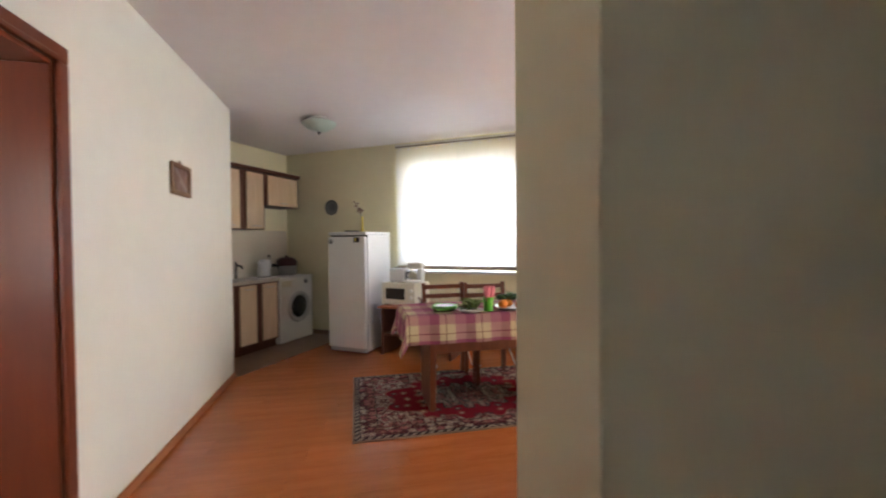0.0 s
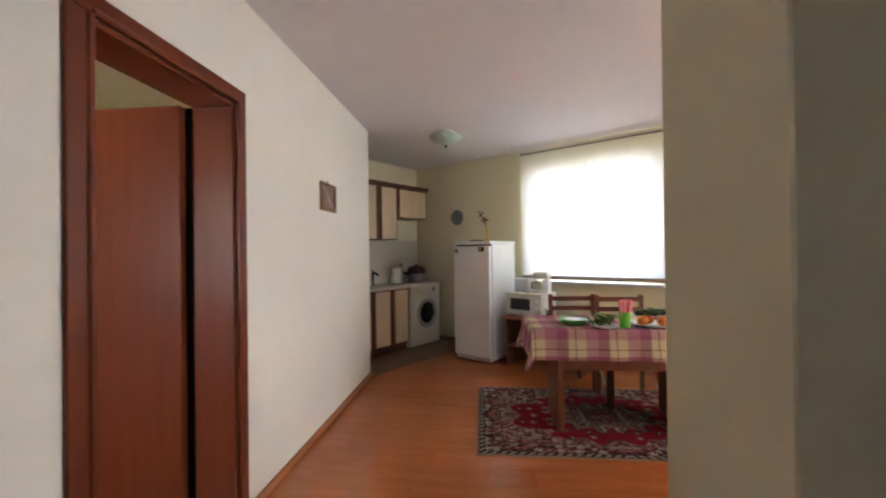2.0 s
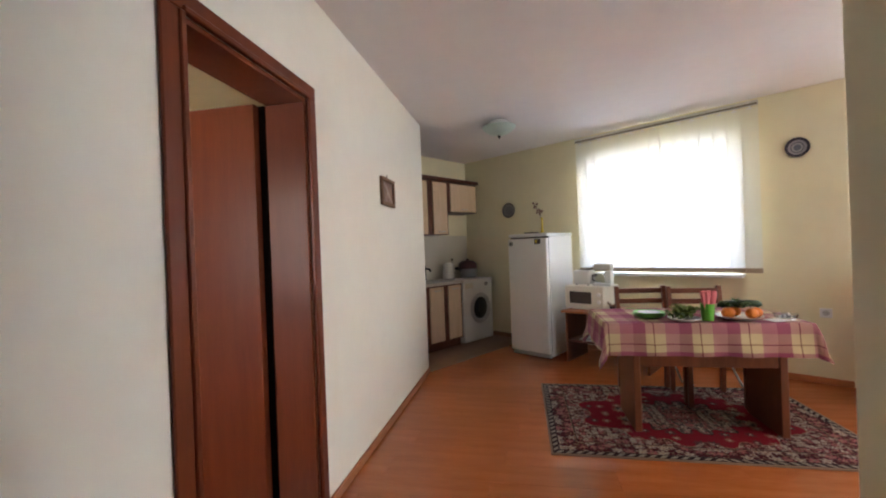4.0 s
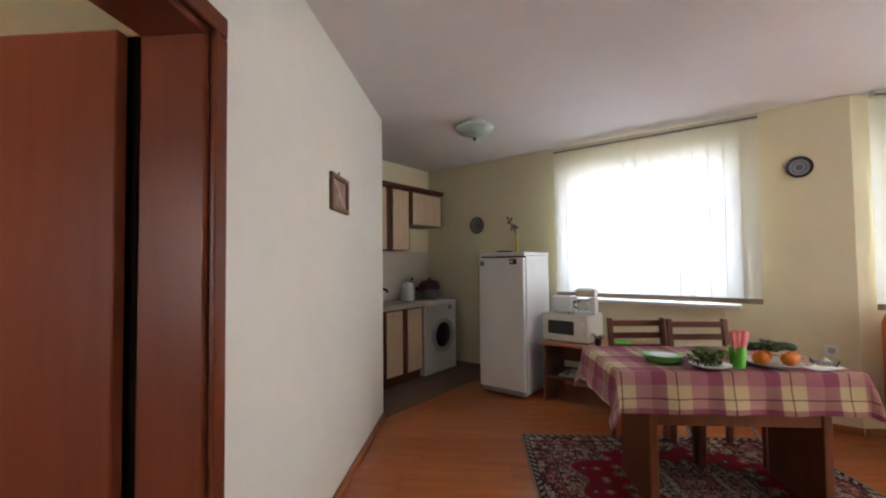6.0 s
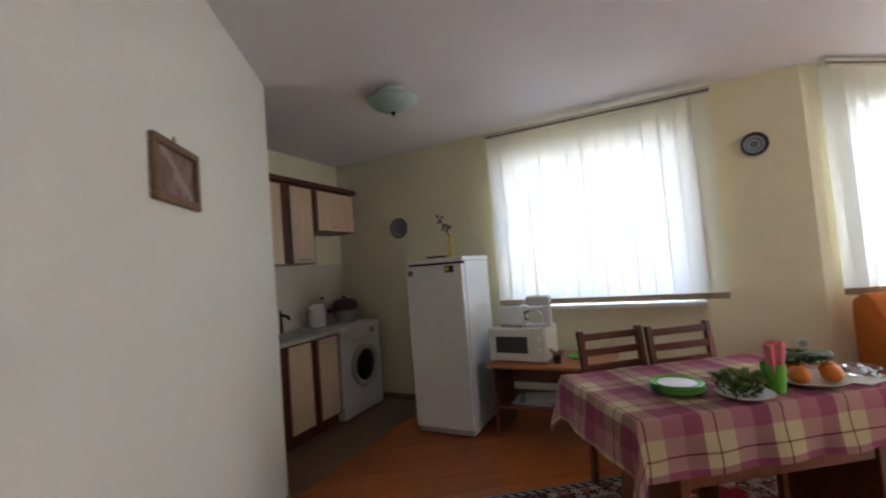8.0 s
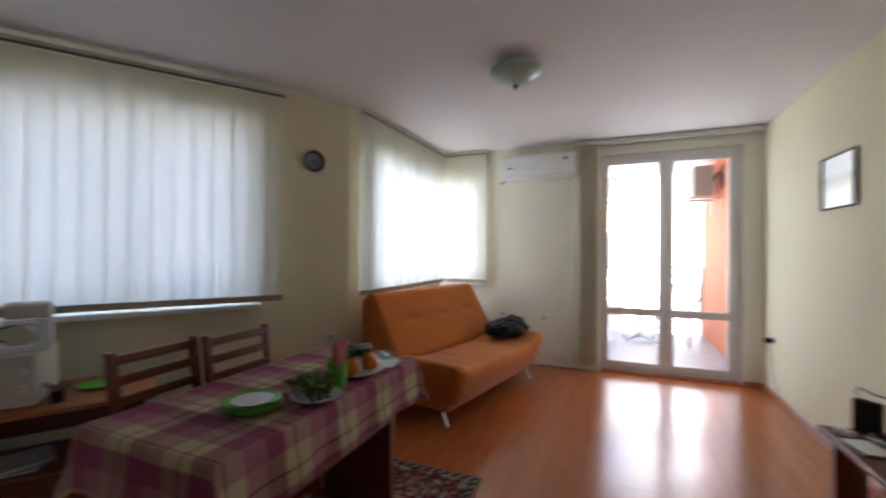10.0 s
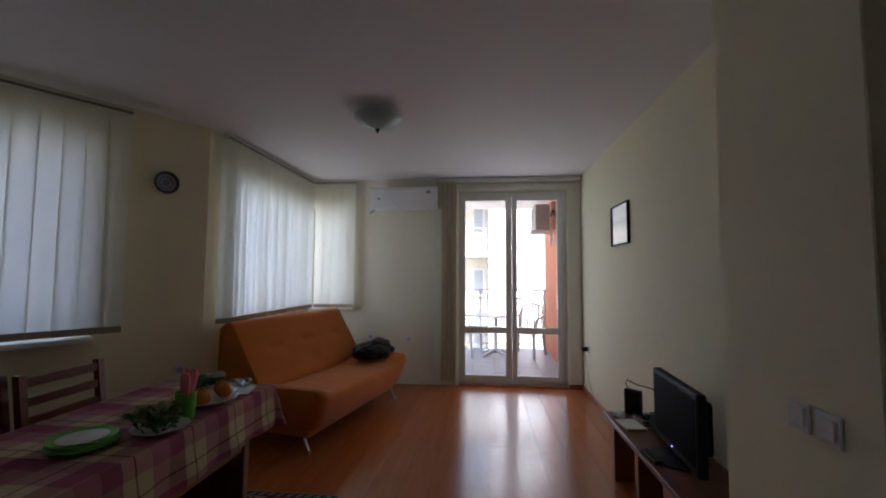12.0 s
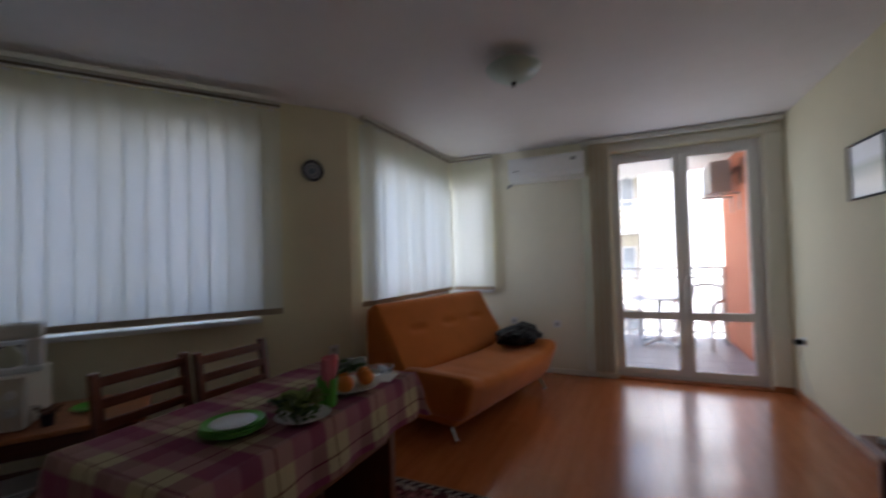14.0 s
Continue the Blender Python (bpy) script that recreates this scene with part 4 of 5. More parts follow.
kettle = thing("kettle", KM @ pose(0.20, -0.655, 0.8505) @ Matrix.Scale(1.05, 4), "white plastic electric kettle on the worktop", "kettle")
bm = bmesh.new()
lathe(bm, [(0, 0.012), (0.075, 0.012), (0.078, 0.03), (0.066, 0.15), (0.056, 0.20), (0.04, 0.215), (0, 0.22)], 24)
part("body", bm, WHITE, kettle, smooth=True)
bm = bmesh.new()
lathe(bm, [(0, 0), (0.08, 0), (0.08, 0.012), (0, 0.012)], 24)
part("base", bm, GREY, kettle)
bm = bmesh.new()
tube(bm, [(0, 0.05, 0.20), (0, 0.10, 0.195), (0, 0.115, 0.13), (0, 0.085, 0.06), (0, 0.07, 0.05)], 0.012, 8)
part("handle", bm, WHITE, kettle)
bm = bmesh.new()
tube(bm, [(0, -0.055, 0.16), (0, -0.085, 0.195)], [0.022, 0.012], 8)
part("spout", bm, WHITE, kettle)

jar = thing("coffee_jug", KM @ pose(0.16, -0.46, 0.8505), "dark coffee jug with a clear lower half", "jug")
bm = bmesh.new()
lathe(bm, [(0, 0), (0.075, 0), (0.085, 0.04), (0.07, 0.10), (0.055, 0.12)], 20)
part("glass", bm, JUG_GLASS, jar, smooth=True)
bm = bmesh.new()
lathe(bm, [(0.056, 0.121), (0.06, 0.14), (0.03, 0.16), (0, 0.16)], 20)
part("lid", bm, BLACK, jar)
pot = thing("pot", KM @ pose(0.20, -0.245, 0.851), "cooking pot with a dark maroon lid on the washing machine", "pot")
bm = bmesh.new()
lathe(bm, [(0, 0), (0.115, 0), (0.13, 0.02), (0.135, 0.12), (0.13, 0.125)], 28)
part("body", bm, GREY, pot, "grey glass lower bowl", smooth=True)
bm = bmesh.new()
lathe(bm, [(0.138, 0.126), (0.138, 0.15), (0.13, 0.20), (0.09, 0.235), (0.02, 0.245), (0.02, 0.265), (0, 0.268)], 28)
part("lid", bm, MAROON, pot, "dark maroon domed lid", smooth=True)
for sy in (-1, 1):
    bm = bmesh.new()
    tube(bm, [(0, sy * 0.13, 0.19), (0, sy * 0.165, 0.18), (0, sy * 0.16, 0.13), (0, sy * 0.13, 0.12)], 0.009, 6)
    part("handle", bm, BLACK, pot)
bottle = thing("bottle", KM @ pose(0.06, -0.42, 0.8505), "small dark bottle beside the pot", "bottle")
bm = bmesh.new()
lathe(bm, [(0, 0), (0.03, 0), (0.032, 0.02), (0.032, 0.16), (0.012, 0.21), (0.012, 0.25)], 16)
part("body", bm, JUG_GLASS, bottle, smooth=True)
bm = bmesh.new()
lathe(bm, [(0.014, 0.251), (0.014, 0.275), (0, 0.276)], 12)
part("cap", bm, BLACK, bottle)

# ---- fridge ----
FM = at(on_wall(-0.594, 0.765), ANG)                # x along the front, y back to the wall
fr = thing("refrigerator", FM, "tall white single-door refrigerator on the laminate floor", "refrigerator")
bm = bmesh.new()
box(bm, 0.0, 0.505, 0.065, 0.60, 0.03, 1.372, 0.008, 2)
part("body", bm, WHITE, fr)
bm = bmesh.new()
box(bm, -0.003, 0.508, 0.02, 0.605, 1.373, 1.412, 0.010, 2)
part("top", bm, WHITE, fr)
bm = bmesh.new()
box(bm, 0.001, 0.504, 0.0, 0.060, 0.07, 1.356, 0.012, 3)
fdoor = part("door", bm, WHITE, fr)
# door gasket, carried higher so its black stands for shade under the top
bm = bmesh.new()
box(bm, 0.004, 0.5, 0.0605, 0.0645, 0.075, 1.3715)
part("seal", bm, SEAL_GAP_SHADE, fr)
bm = bmesh.new()
box(bm, 0.01, 0.495, 0.03, 0.066, 0.022, 0.066, 0.003)
part("plinth", bm, UNIT_LIGHT, fr)
bm = bmesh.new()
lathe(bm, [(0, 0.002), (0.024, 0.002), (0.026, 0.0)], 20, pose(0.045, -0.0005, 1.30, 90, 0, 0))
part("sticker", bm, GREY_GLAZE, fdoor, "round grey sticker")
bm = bmesh.new()
box(bm, 0.36, 0.435, -0.003, -0.0005, 1.29, 1.345)
stick = part("sticker", bm, AUBERGINE, fdoor, "dark square magnet with a yellow patch")
bm = bmesh.new()
box(bm, 0.37, 0.395, -0.0045, -0.0032, 1.305, 1.335)
part("patch", bm, YELLOW, stick)
for a, b in ((0.05, 0.1), (0.45, 0.1), (0.05, 0.55), (0.45, 0.55)):
    bm = bmesh.new()
    tube(bm, [(a, b, 0.0), (a, b, 0.035)], 0.018, 10)
    part("foot", bm, BLACK, fr)
dish = thing("dish", FM @ pose(0.17, 0.25, 1.4125), "dark shallow dish on top of the refrigerator", "dish")
bm = bmesh.new()
lathe(bm, [(0, 0), (0.06, 0), (0.085, 0.012), (0.09, 0.018), (0.06, 0.006), (0, 0.005)], 24)
part("bowl", bm, AUBERGINE, dish)
vase = thing("vase", FM @ pose(0.30, 0.28, 1.4125), "slim yellow vase with dried blossoms", "vase")
bm = bmesh.new()
lathe(bm, [(0, 0), (0.022, 0), (0.024, 0.01), (0.014, 0.05), (0.012, 0.15), (0.018, 0.185)], 18)
part("body", bm, YELLOW, vase, smooth=True)
bm = bmesh.new()
rb = random.Random(4)
stems = [[(0, 0, 0.03), (0, 0.0, 0.17), (-0.02, 0.0, 0.22), (-0.005, 0.0, 0.25)], [(0, 0, 0.03), (-0.005, 0.0, 0.17), (-0.05, 0.0, 0.26)], [(0, 0, 0.03), (-0.005, 0.01, 0.17), (-0.07, 0.01, 0.29), (-0.085, 0.0, 0.34)]]
for s_ in stems:
    tube(bm, s_, 0.0025, 5)
part("stem", bm, DARK_WOOD, vase)
for s_ in stems:
    bm = bmesh.new()
    for k in range(7):
        p = Vector(s_[-1]) + Vector((rb.uniform(-0.02, 0.02), rb.uniform(-0.015, 0.015), rb.uniform(-0.03, 0.03)))
        bmesh.ops.create_icosphere(bm, subdivisions=1, radius=rb.uniform(0.008, 0.016), matrix=Matrix.Translation(p))
    part("blossom", bm, BLOSSOM, vase, "small dried blossoms")

# ---- desk with microwave ----
DM = at(on_wall(0.015, 0.69), ANG)
desk = thing("desk", DM, "low orange-brown wooden desk under the window", "desk")
bm = bmesh.new()
box(bm, 0, 0.92, 0, 0.56, 0.535, 0.560, 0.004)
part("desktop", bm, TRIM, desk)
for x in (0.03, 0.86):
    bm = bmesh.new()
    box(bm, x, x + 0.022, 0.04, 0.52, 0.0, 0.5345, 0.003)
    part("side_panel", bm, CHERRY, desk)
bm = bmesh.new()
box(bm, 0.053, 0.859, 0.06, 0.50, 0.22, 0.238, 0.002)
part("shelf", bm, CHERRY, desk)
bm = bmesh.new()
box(bm, 0.053, 0.859, 0.49, 0.505, 0.30, 0.534, 0.002)
part("back_panel", bm, CHERRY, desk)
for k, (z, mt, w) in enumerate(((0.239, PAPER, 0.30), (0.252, GREY, 0.28), (0.262, PAPER, 0.26))):
    bm = bmesh.new()
    box(bm, -w / 2, w / 2, -0.11, 0.11, 0, 0.0095, 0.001)
    solo("magazine", bm, mt, "flat magazine lying on the desk shelf", "magazine", "magazines", m=DM @ pose(0.30 + 0.03 * k, 0.22, z, 0, 0, 8 * k))

MM = DM @ pose(0.005, 0.10, 0.5605, 0, 0, -5)
mw = thing("microwave", MM, "cream microwave oven with a dark window", "microwave")
bm = bmesh.new()
box(bm, 0, 0.45, 0.02, 0.34, 0.012, 0.262, 0.010, 2)
part("body", bm, CREAM_PLASTIC, mw)
bm = bmesh.new()
box(bm, 0.002, 0.448, 0.0, 0.0195, 0.014, 0.26, 0.006, 2)
mdoor = part("front", bm, CREAM_PLASTIC, mw)
bm = bmesh.new()
box(bm, 0.06, 0.315, -0.0035, 0.0, 0.075, 0.20, 0.003)
part("window", bm, OVEN_GLASS, mdoor, "dark glass window")
bm = bmesh.new()
for z in (0.10, 0.18):
    bm = bmesh.new()
    lathe(bm, [(0, 0.016), (0.018, 0.016), (0.021, 0)], 16, pose(0.40, 0.0, z, 90, 0, 0))
    part("dial", bm, WHITE, mdoor)
for a in (0.04, 0.42):
    for b in (0.05, 0.3):
        bm = bmesh.new()
        tube(bm, [(a, b, 0.0), (a, b, 0.014)], 0.014, 8)
        part("foot", bm, BLACK, mw)
toaster = thing("toaster", MM @ pose(0.065, 0.06, 0.2625), "white two-slot toaster on the microwave", "toaster")
bm = bmesh.new()
box(bm, 0, 0.20, 0, 0.15, 0.008, 0.165, 0.022, 3)
part("body", bm, WHITE, toaster, smooth=True)
for y in (0.045, 0.085):
    bm = bmesh.new()
    box(bm, 0.03, 0.17, y, y + 0.022, 0.1655, 0.1675)
    part("slot", bm, BLACK, toaster)
bm = bmesh.new()
box(bm, 0.201, 0.215, 0.06, 0.09, 0.09, 0.105, 0.003)
part("lever", bm, GREY, toaster)
bm = bmesh.new()
for a in (0.03, 0.17):
    for b in (0.03, 0.12):
        tube(bm, [(a, b, 0), (a, b, 0.01)], 0.008, 6)
part("foot", bm, BLACK, toaster)
cm = thing("coffee_maker", MM @ pose(0.27, 0.19, 0.2625, 0, 0, -78), "white filter coffee maker with a glass jug", "coffee maker")
bm = bmesh.new()
box(bm, 0.0, 0.15, 0.0, 0.19, 0.0, 0.03, 0.008, 2)
part("base", bm, WHITE, cm)
bm = bmesh.new()
box(bm, 0.01, 0.14, 0.13, 0.19, 0.031, 0.16, 0.008, 2)
part("column", bm, WHITE, cm)
bm = bmesh.new()
box(bm, 0.005, 0.145, 0.01, 0.19, 0.161, 0.235, 0.018, 3)
part("filter_head", bm, CREAM_PLASTIC, cm)
bm = bmesh.new()
lathe(bm, [(0, 0.0315), (0.05, 0.0315), (0.058, 0.06), (0.05, 0.11), (0.042, 0.125)], 20, pose(0.075, 0.07, 0))
part("jug", bm, JUG_GLASS, cm, smooth=True)
bm = bmesh.new()
tube(bm, [(0.075, 0.02, 0.118), (0.075, -0.015, 0.112), (0.075, -0.015, 0.06), (0.075, 0.015, 0.05)], 0.006, 6)
part("handle", bm, BLACK, cm)


def plate(name, m, r, mat, label, group="", rim=0.018):
    bm = bmesh.new()
    lathe(bm, [(0, 0), (r * 0.62, 0), (r * 0.7, 0.004), (r, rim), (r * 1.01, rim + 0.002), (r * 0.98, rim + 0.003), (r * 0.68, 0.008), (0, 0.006)], 36, None)
    return solo(name, bm, mat, label, "plate", group, smooth=True, m=m)


plate("plate", DM @ pose(0.66, 0.30, 0.5605), 0.09, GREEN, "green plastic plate on the desk")
mug = thing("cup", DM @ pose(0.52, 0.12, 0.5605), "small dark cup beside the microwave", "cup")
bm = bmesh.new()
lathe(bm, [(0, 0), (0.025, 0), (0.032, 0.06), (0.028, 0.06), (0.022, 0.006), (0, 0.006)], 18)
part("body", bm, AUBERGINE, mug)

# ---- rug, table, chairs ----
RW, RH = 1.90, 1.30
CARPET = carpet(RW, RH)
bm = bmesh.new()
nx, ny = 40, 28
grid = [[bm.verts.new((-RW / 2 + RW * i / nx, -RH / 2 + RH * j / ny, 0.009 + 0.0015 * noise.noise(Vector((i * 0.3, j * 0.3, 2))))) for j in range(ny + 1)] for i in range(nx + 1)]
for i in range(nx):
    for j in range(ny):
        bm.faces.new((grid[i][j], grid[i + 1][j], grid[i + 1][j + 1], grid[i][j + 1]))
edge_loop = [e for e in bm.edges if e.is_boundary]
ext = bmesh.ops.extrude_edge_only(bm, edges=edge_loop)
for g in ext["geom"]:
    if isinstance(g, bmesh.types.BMVert):
        g.co.z = 0.0005
solo("rug", bm, CARPET, "red oriental rug with dark floral border under the table", "rug", m=pose(2.07, 2.70, 0.0))

TT = 0.742
TX, TY = 2.115, 2.665
table = thing("dining_table", pose(TX, TY, 0.0105), "orange-brown wooden dining table with panel legs", "table")
bm = bmesh.new()
box(bm, -0.593, 0.593, -0.313, 0.313, 0.705, 0.728, 0.004)
part("tabletop", bm, TABLE_WOOD, table)
for sx in (-1, 1):
    bm = bmesh.new()
    x = -0.405 if sx < 0 else 0.458
    box(bm, x - 0.022, x + 0.022, -0.265, 0.15, 0.0, 0.704, 0.004)
    part("leg", bm, TABLE_WOOD, table)
bm = bmesh.new()
box(bm, -0.382, 0.435, -0.255, -0.230, 0.435, 0.704, 0.003)
part("apron", bm, TABLE_WOOD, table)
bm = bmesh.new()
box(bm, -0.382, 0.435, 0.11, 0.135, 0.575, 0.704, 0.003)
part("apron", bm, TABLE_WOOD, table)


def cloth():
    """A check tablecloth: flat on the top, hanging down round it, its corners falling in points."""
    bm = bmesh.new()
    uv = bm.loops.layers.uv.new("UVMap")
    hw, hd, drop = 0.600, 0.320, 0.21
    nx_, ny_ = 92, 62
    verts, flat = {}, {}
    for i in range(nx_ + 1):
        for j in range(ny_ + 1):
            fx = -(hw + drop) + 2 * (hw + drop) * i / nx_
            fy = -(hd + drop) + 2 * (hd + drop) * j / ny_
            ex, ey = max(0.0, abs(fx) - hw), max(0.0, abs(fy) - hd)
            length = max(ex, ey) + (0.42 if fx < 0 else 0.14) * min(ex, ey)
            bx, by = max(-hw, min(hw, fx)), max(-hd, min(hd, fy))
            z = 0.0
            if length > 0:
                dx, dy = math.copysign(ex, fx) / math.hypot(ex, ey), math.copysign(ey, fy) / math.hypot(ex, ey)
                wave = 0.5 + 0.5 * math.sin(fx * 23 + 1.2 * math.sin(fy * 5)) * math.cos(fy * 19 + fx * 2)
                out = 0.010 + length * (0.02 + 0.11 * wave) + (0.05 * min(ex, ey) / 0.2 if ex and ey else 0)
                bend = min(1.0, length / 0.03)
                bx, by = bx + dx * out * bend, by + dy * out * bend
                z = -length * 0.975 * bend + 0.003 * (1 - bend)
            z += 0.0025 * noise.noise(Vector((fx * 9, fy * 9, 0.3))) + 0.0018 * abs(noise.noise(Vector((fx * 16 + fy * 6, fy * 14, 1.7))))
            verts[i, j] = bm.verts.new((bx, by, z))
            flat[i, j] = (fx, fy)
    for i in range(nx_):
        for j in range(ny_):
            ids = ((i, j), (i + 1, j), (i + 1, j + 1), (i, j + 1))
            f = bm.faces.new([verts[k] for k in ids])
            for lp, k in zip(f.loops, ids):
                lp[uv].uv = (flat[k][0] + 1, flat[k][1] + 1)
    ob = solo("tablecloth", bm, PLAID, "pink and cream check tablecloth hanging over the table", "tablecloth", smooth=True, m=pose(TX, TY, TT))
    return ob


cloth()


def dining_chair():
    """Slatted wooden chair, facing -y; its back at y = 0.4."""
    c = thing("dining_chair", pose(0, 0, 0), "red-brown wooden chair with a slatted back", "chair", "chairs at the table")
    w = 0.193
    for sx in (-1, 1):
        bm = bmesh.new()
        loft(bm, [[(sx * w - 0.016, y - 0.018, z), (sx * w + 0.016, y - 0.018, z), (sx * w + 0.016, y + 0.018, z), (sx * w - 0.016, y + 0.018, z)] for y, z in ((0.40, 0.0), (0.375, 0.43), (0.39, 0.62), (0.425, 0.875))])
        part("back_leg", bm, CHERRY, c)
        bm = bmesh.new()
        box(bm, sx * w - 0.017, sx * w + 0.017, 0.0, 0.036, 0.0, 0.43, 0.003)
        part("front_leg", bm, CHERRY, c)
        bm = bmesh.new()
        tube(bm, [(sx * (w - 0.024), 0.375, 0.40), (sx * (w - 0.024), 0.03, 0.16)], 0.007, 8)
        part("brace", bm, STEEL, c, "diagonal metal brace")
    for z, y in ((0.64, 0.394), (0.727, 0.406), (0.815, 0.417)):
        bm = bmesh.new()
        box(bm, -w + 0.015, w - 0.015, y - 0.009, y + 0.009, z, z + 0.042, 0.004)
        part("slat", bm, CHERRY, c)
    bm = bmesh.new()
    box(bm, -w - 0.018, w + 0.018, -0.015, 0.375, 0.4305, 0.455, 0.008, 2)
    part("seat", bm, CHERRY, c)
    bm = bmesh.new()
    box(bm, -w + 0.017, w - 0.017, 0.008, 0.028, 0.37, 0.43, 0.003)
    part("apron", bm, CHERRY, c)
    bm = bmesh.new()
    box(bm, -w + 0.012, w - 0.012, 0.38, 0.40, 0.24, 0.27, 0.003)
    part("back_stretcher", bm, CHERRY, c)
    return c


ch = dining_chair()
ch.matrix_basis = pose(2.012, 2.925, 0.0105, 0, 0, 3)
copy_thing(ch, pose(2.395, 2.86, 0.0105, 0, 0, 0))

# ---- on the table ----
ZT = TT + 0.0035
stack = thing("plate_stack", pose(1.845, 2.575, ZT), "stack of bright green plastic plates with a white one on top", "plates")
for k in range(3):
    bm = bmesh.new()
    r = 0.104 - 0.002 * k
    lathe(bm, [(0, 0), (r * 0.65, 0), (r * 0.72, 0.003), (r, 0.018), (r * 1.02, 0.019), (r, 0.022), (r * 0.7, 0.008), (0, 0.006)], 36, pose(0, 0, 0.0085 * k))
    part("plate", bm, GREEN, stack, smooth=True)
bm = bmesh.new()
lathe(bm, [(0, 0.025), (0.05, 0.025), (0.072, 0.034), (0.074, 0.037), (0.05, 0.030), (0, 0.029)], 36)
part("top_plate", bm, CERAMIC, stack, "white plate", smooth=True)

plate("salad_plate", pose(2.02, 2.43, ZT), 0.098, CERAMIC, "white plate heaped with lettuce and herbs")


def leafy(name, m, n, spread, size, mat, label, seed, height=0.06, category="greens"):
    """A heap of separate curled leaves."""
    rnd = random.Random(seed)
    top = thing(name, m, label, category)
    for k in range(n):
        bm = bmesh.new()
        ln, wd = size * rnd.uniform(0.7, 1.3), size * rnd.uniform(0.35, 0.6)
        rows = []
        for i in range(6):
            t_ = i / 5
            w_ = wd * math.sin(math.pi * (0.08 + 0.86 * t_)) * 0.5
            zz = 0.35 * ln * math.sin(t_ * 2.2) * rnd.uniform(0.7, 1.2)
            rows.append([bm.verts.new((t_ * ln, s_ * w_, zz + 0.25 * abs(s_) * w_ + rnd.uniform(-0.003, 0.003))) for s_ in (-1, -0.5, 0, 0.5, 1)])
        for a, b in zip(rows, rows[1:]):
            for q in range(4):
                bm.faces.new((a[q], a[q + 1], b[q + 1], b[q]))
        ang = rnd.uniform(0, 360)
        rad = spread * rnd.random() ** 0.6
        part("leaf", bm, mat, top, smooth=True, m=pose(rad * math.cos(radians(ang)) * 0.6, rad * math.sin(radians(ang)) * 0.6, rnd.uniform(0.004, height), rnd.uniform(-25, 25), rnd.uniform(-30, 10), ang + rnd.uniform(-60, 60)))
    return top


leafy("lettuce", pose(2.03, 2.44, ZT + 0.012), 60, 0.085, 0.055, LETTUCE, "pale green lettuce leaves on a plate", 3, 0.062)
leafy("herbs", pose(1.97, 2.41, ZT + 0.012), 30, 0.09, 0.038, LEAF, "dark green herbs beside the lettuce", 5, 0.035)
leafy("sprig", DM @ pose(0.52, 0.12, 0.6), 10, 0.03, 0.05, BLOSSOM, "small dried sprig standing in the dark cup", 21, 0.03, "dried plant")
leafy("herbs", pose(2.05, 2.53, ZT + 0.012), 18, 0.06, 0.06, LEAF, "dark green herbs beside the lettuce", 9, 0.03)

cup = thing("cup", pose(2.165, 2.44, ZT), "bright green plastic cup holding pink paper napkins", "cup")
bm = bmesh.new()
lathe(bm, [(0, 0), (0.034, 0), (0.042, 0.11), (0.040, 0.11), (0.032, 0.004), (0, 0.004)], 28)
part("body", bm, GREEN, cup, smooth=True)
for k in range(3):
    bm = bmesh.new()
    rn = []
    for z, r in ((0.02, 0.008), (0.10, 0.017), (0.175, 0.024), (0.192, 0.021)):
        rn.append([(r * math.cos(2 * math.pi * q / 10) * (1 + 0.2 * math.sin(3 * q + k)), r * math.sin(2 * math.pi * q / 10), z + 0.004 * math.sin(q * 2.0 + k)) for q in range(10)])
    loft(bm, rn)
    part("napkin", bm, PINK_PAPER, cup, "rolled pink paper napkin", m=pose(0.016 * math.cos(k * 2.1), 0.016 * math.sin(k * 2.1), 0, 6 * math.sin(k * 2.1), 5 * math.cos(k * 2), 40 * k))

FP = pose(2.37, 2.49, ZT)
plate("fruit_plate", FP, 0.135, CERAMIC, "wide white plate with oranges and cucumbers", rim=0.022)
for x, y, r in ((-0.078, -0.035, 0.039), (0.05, -0.055, 0.036), (0.10, -0.005, 0.035), (-0.005, 0.048, 0.038)):
    bm = bmesh.new()
    bmesh.ops.create_uvsphere(bm, u_segments=20, v_segments=12, radius=r)
    bmesh.ops.scale(bm, vec=(1, 1, 0.93), verts=bm.verts[:])
    orr = thing("orange", FP @ pose(x, y, 0.0095 + r * 0.93), "ripe orange fruit on the white plate", "fruit", "oranges")
    part("fruit", bm, ORANGE_SKIN, orr, smooth=True)
    bm = bmesh.new()
    tube(bm, [(0, 0, r * 0.92), (0, 0.001, r * 0.92 + 0.004)], 0.004, 6)
    part("stalk", bm, LEAF, orr)
for (x0, y0, x1, y1, z) in ((-0.11, 0.04, 0.05, 0.0, 0.085), (-0.03, 0.005, 0.14, 0.01, 0.090), (-0.02, 0.05, 0.12, 0.075, 0.082)):
    bm = bmesh.new()
    n_ = 9
    pts = [(x0 + (x1 - x0) * k / n_, y0 + (y1 - y0) * k / n_, z + 0.012 * math.sin(math.pi * k / n_)) for k in range(n_ + 1)]
    tube(bm, pts, [0.007] + [0.022] * (n_ - 1) + [0.007], 12)
    solo("cucumber", bm, CUCUMBER, "dark green cucumber resting on the oranges", "vegetable", "cucumbers", smooth=True, m=FP)
leafy("herbs", FP @ pose(0.0, 0.01, 0.07), 30, 0.10, 0.05, LEAF, "dark green leaves over the fruit", 12, 0.025)
ash = thing("glass_tray", pose(2.645, 2.50, ZT), "clear glass tray with silver foil on the tablecloth", "tray")
bm = bmesh.new()
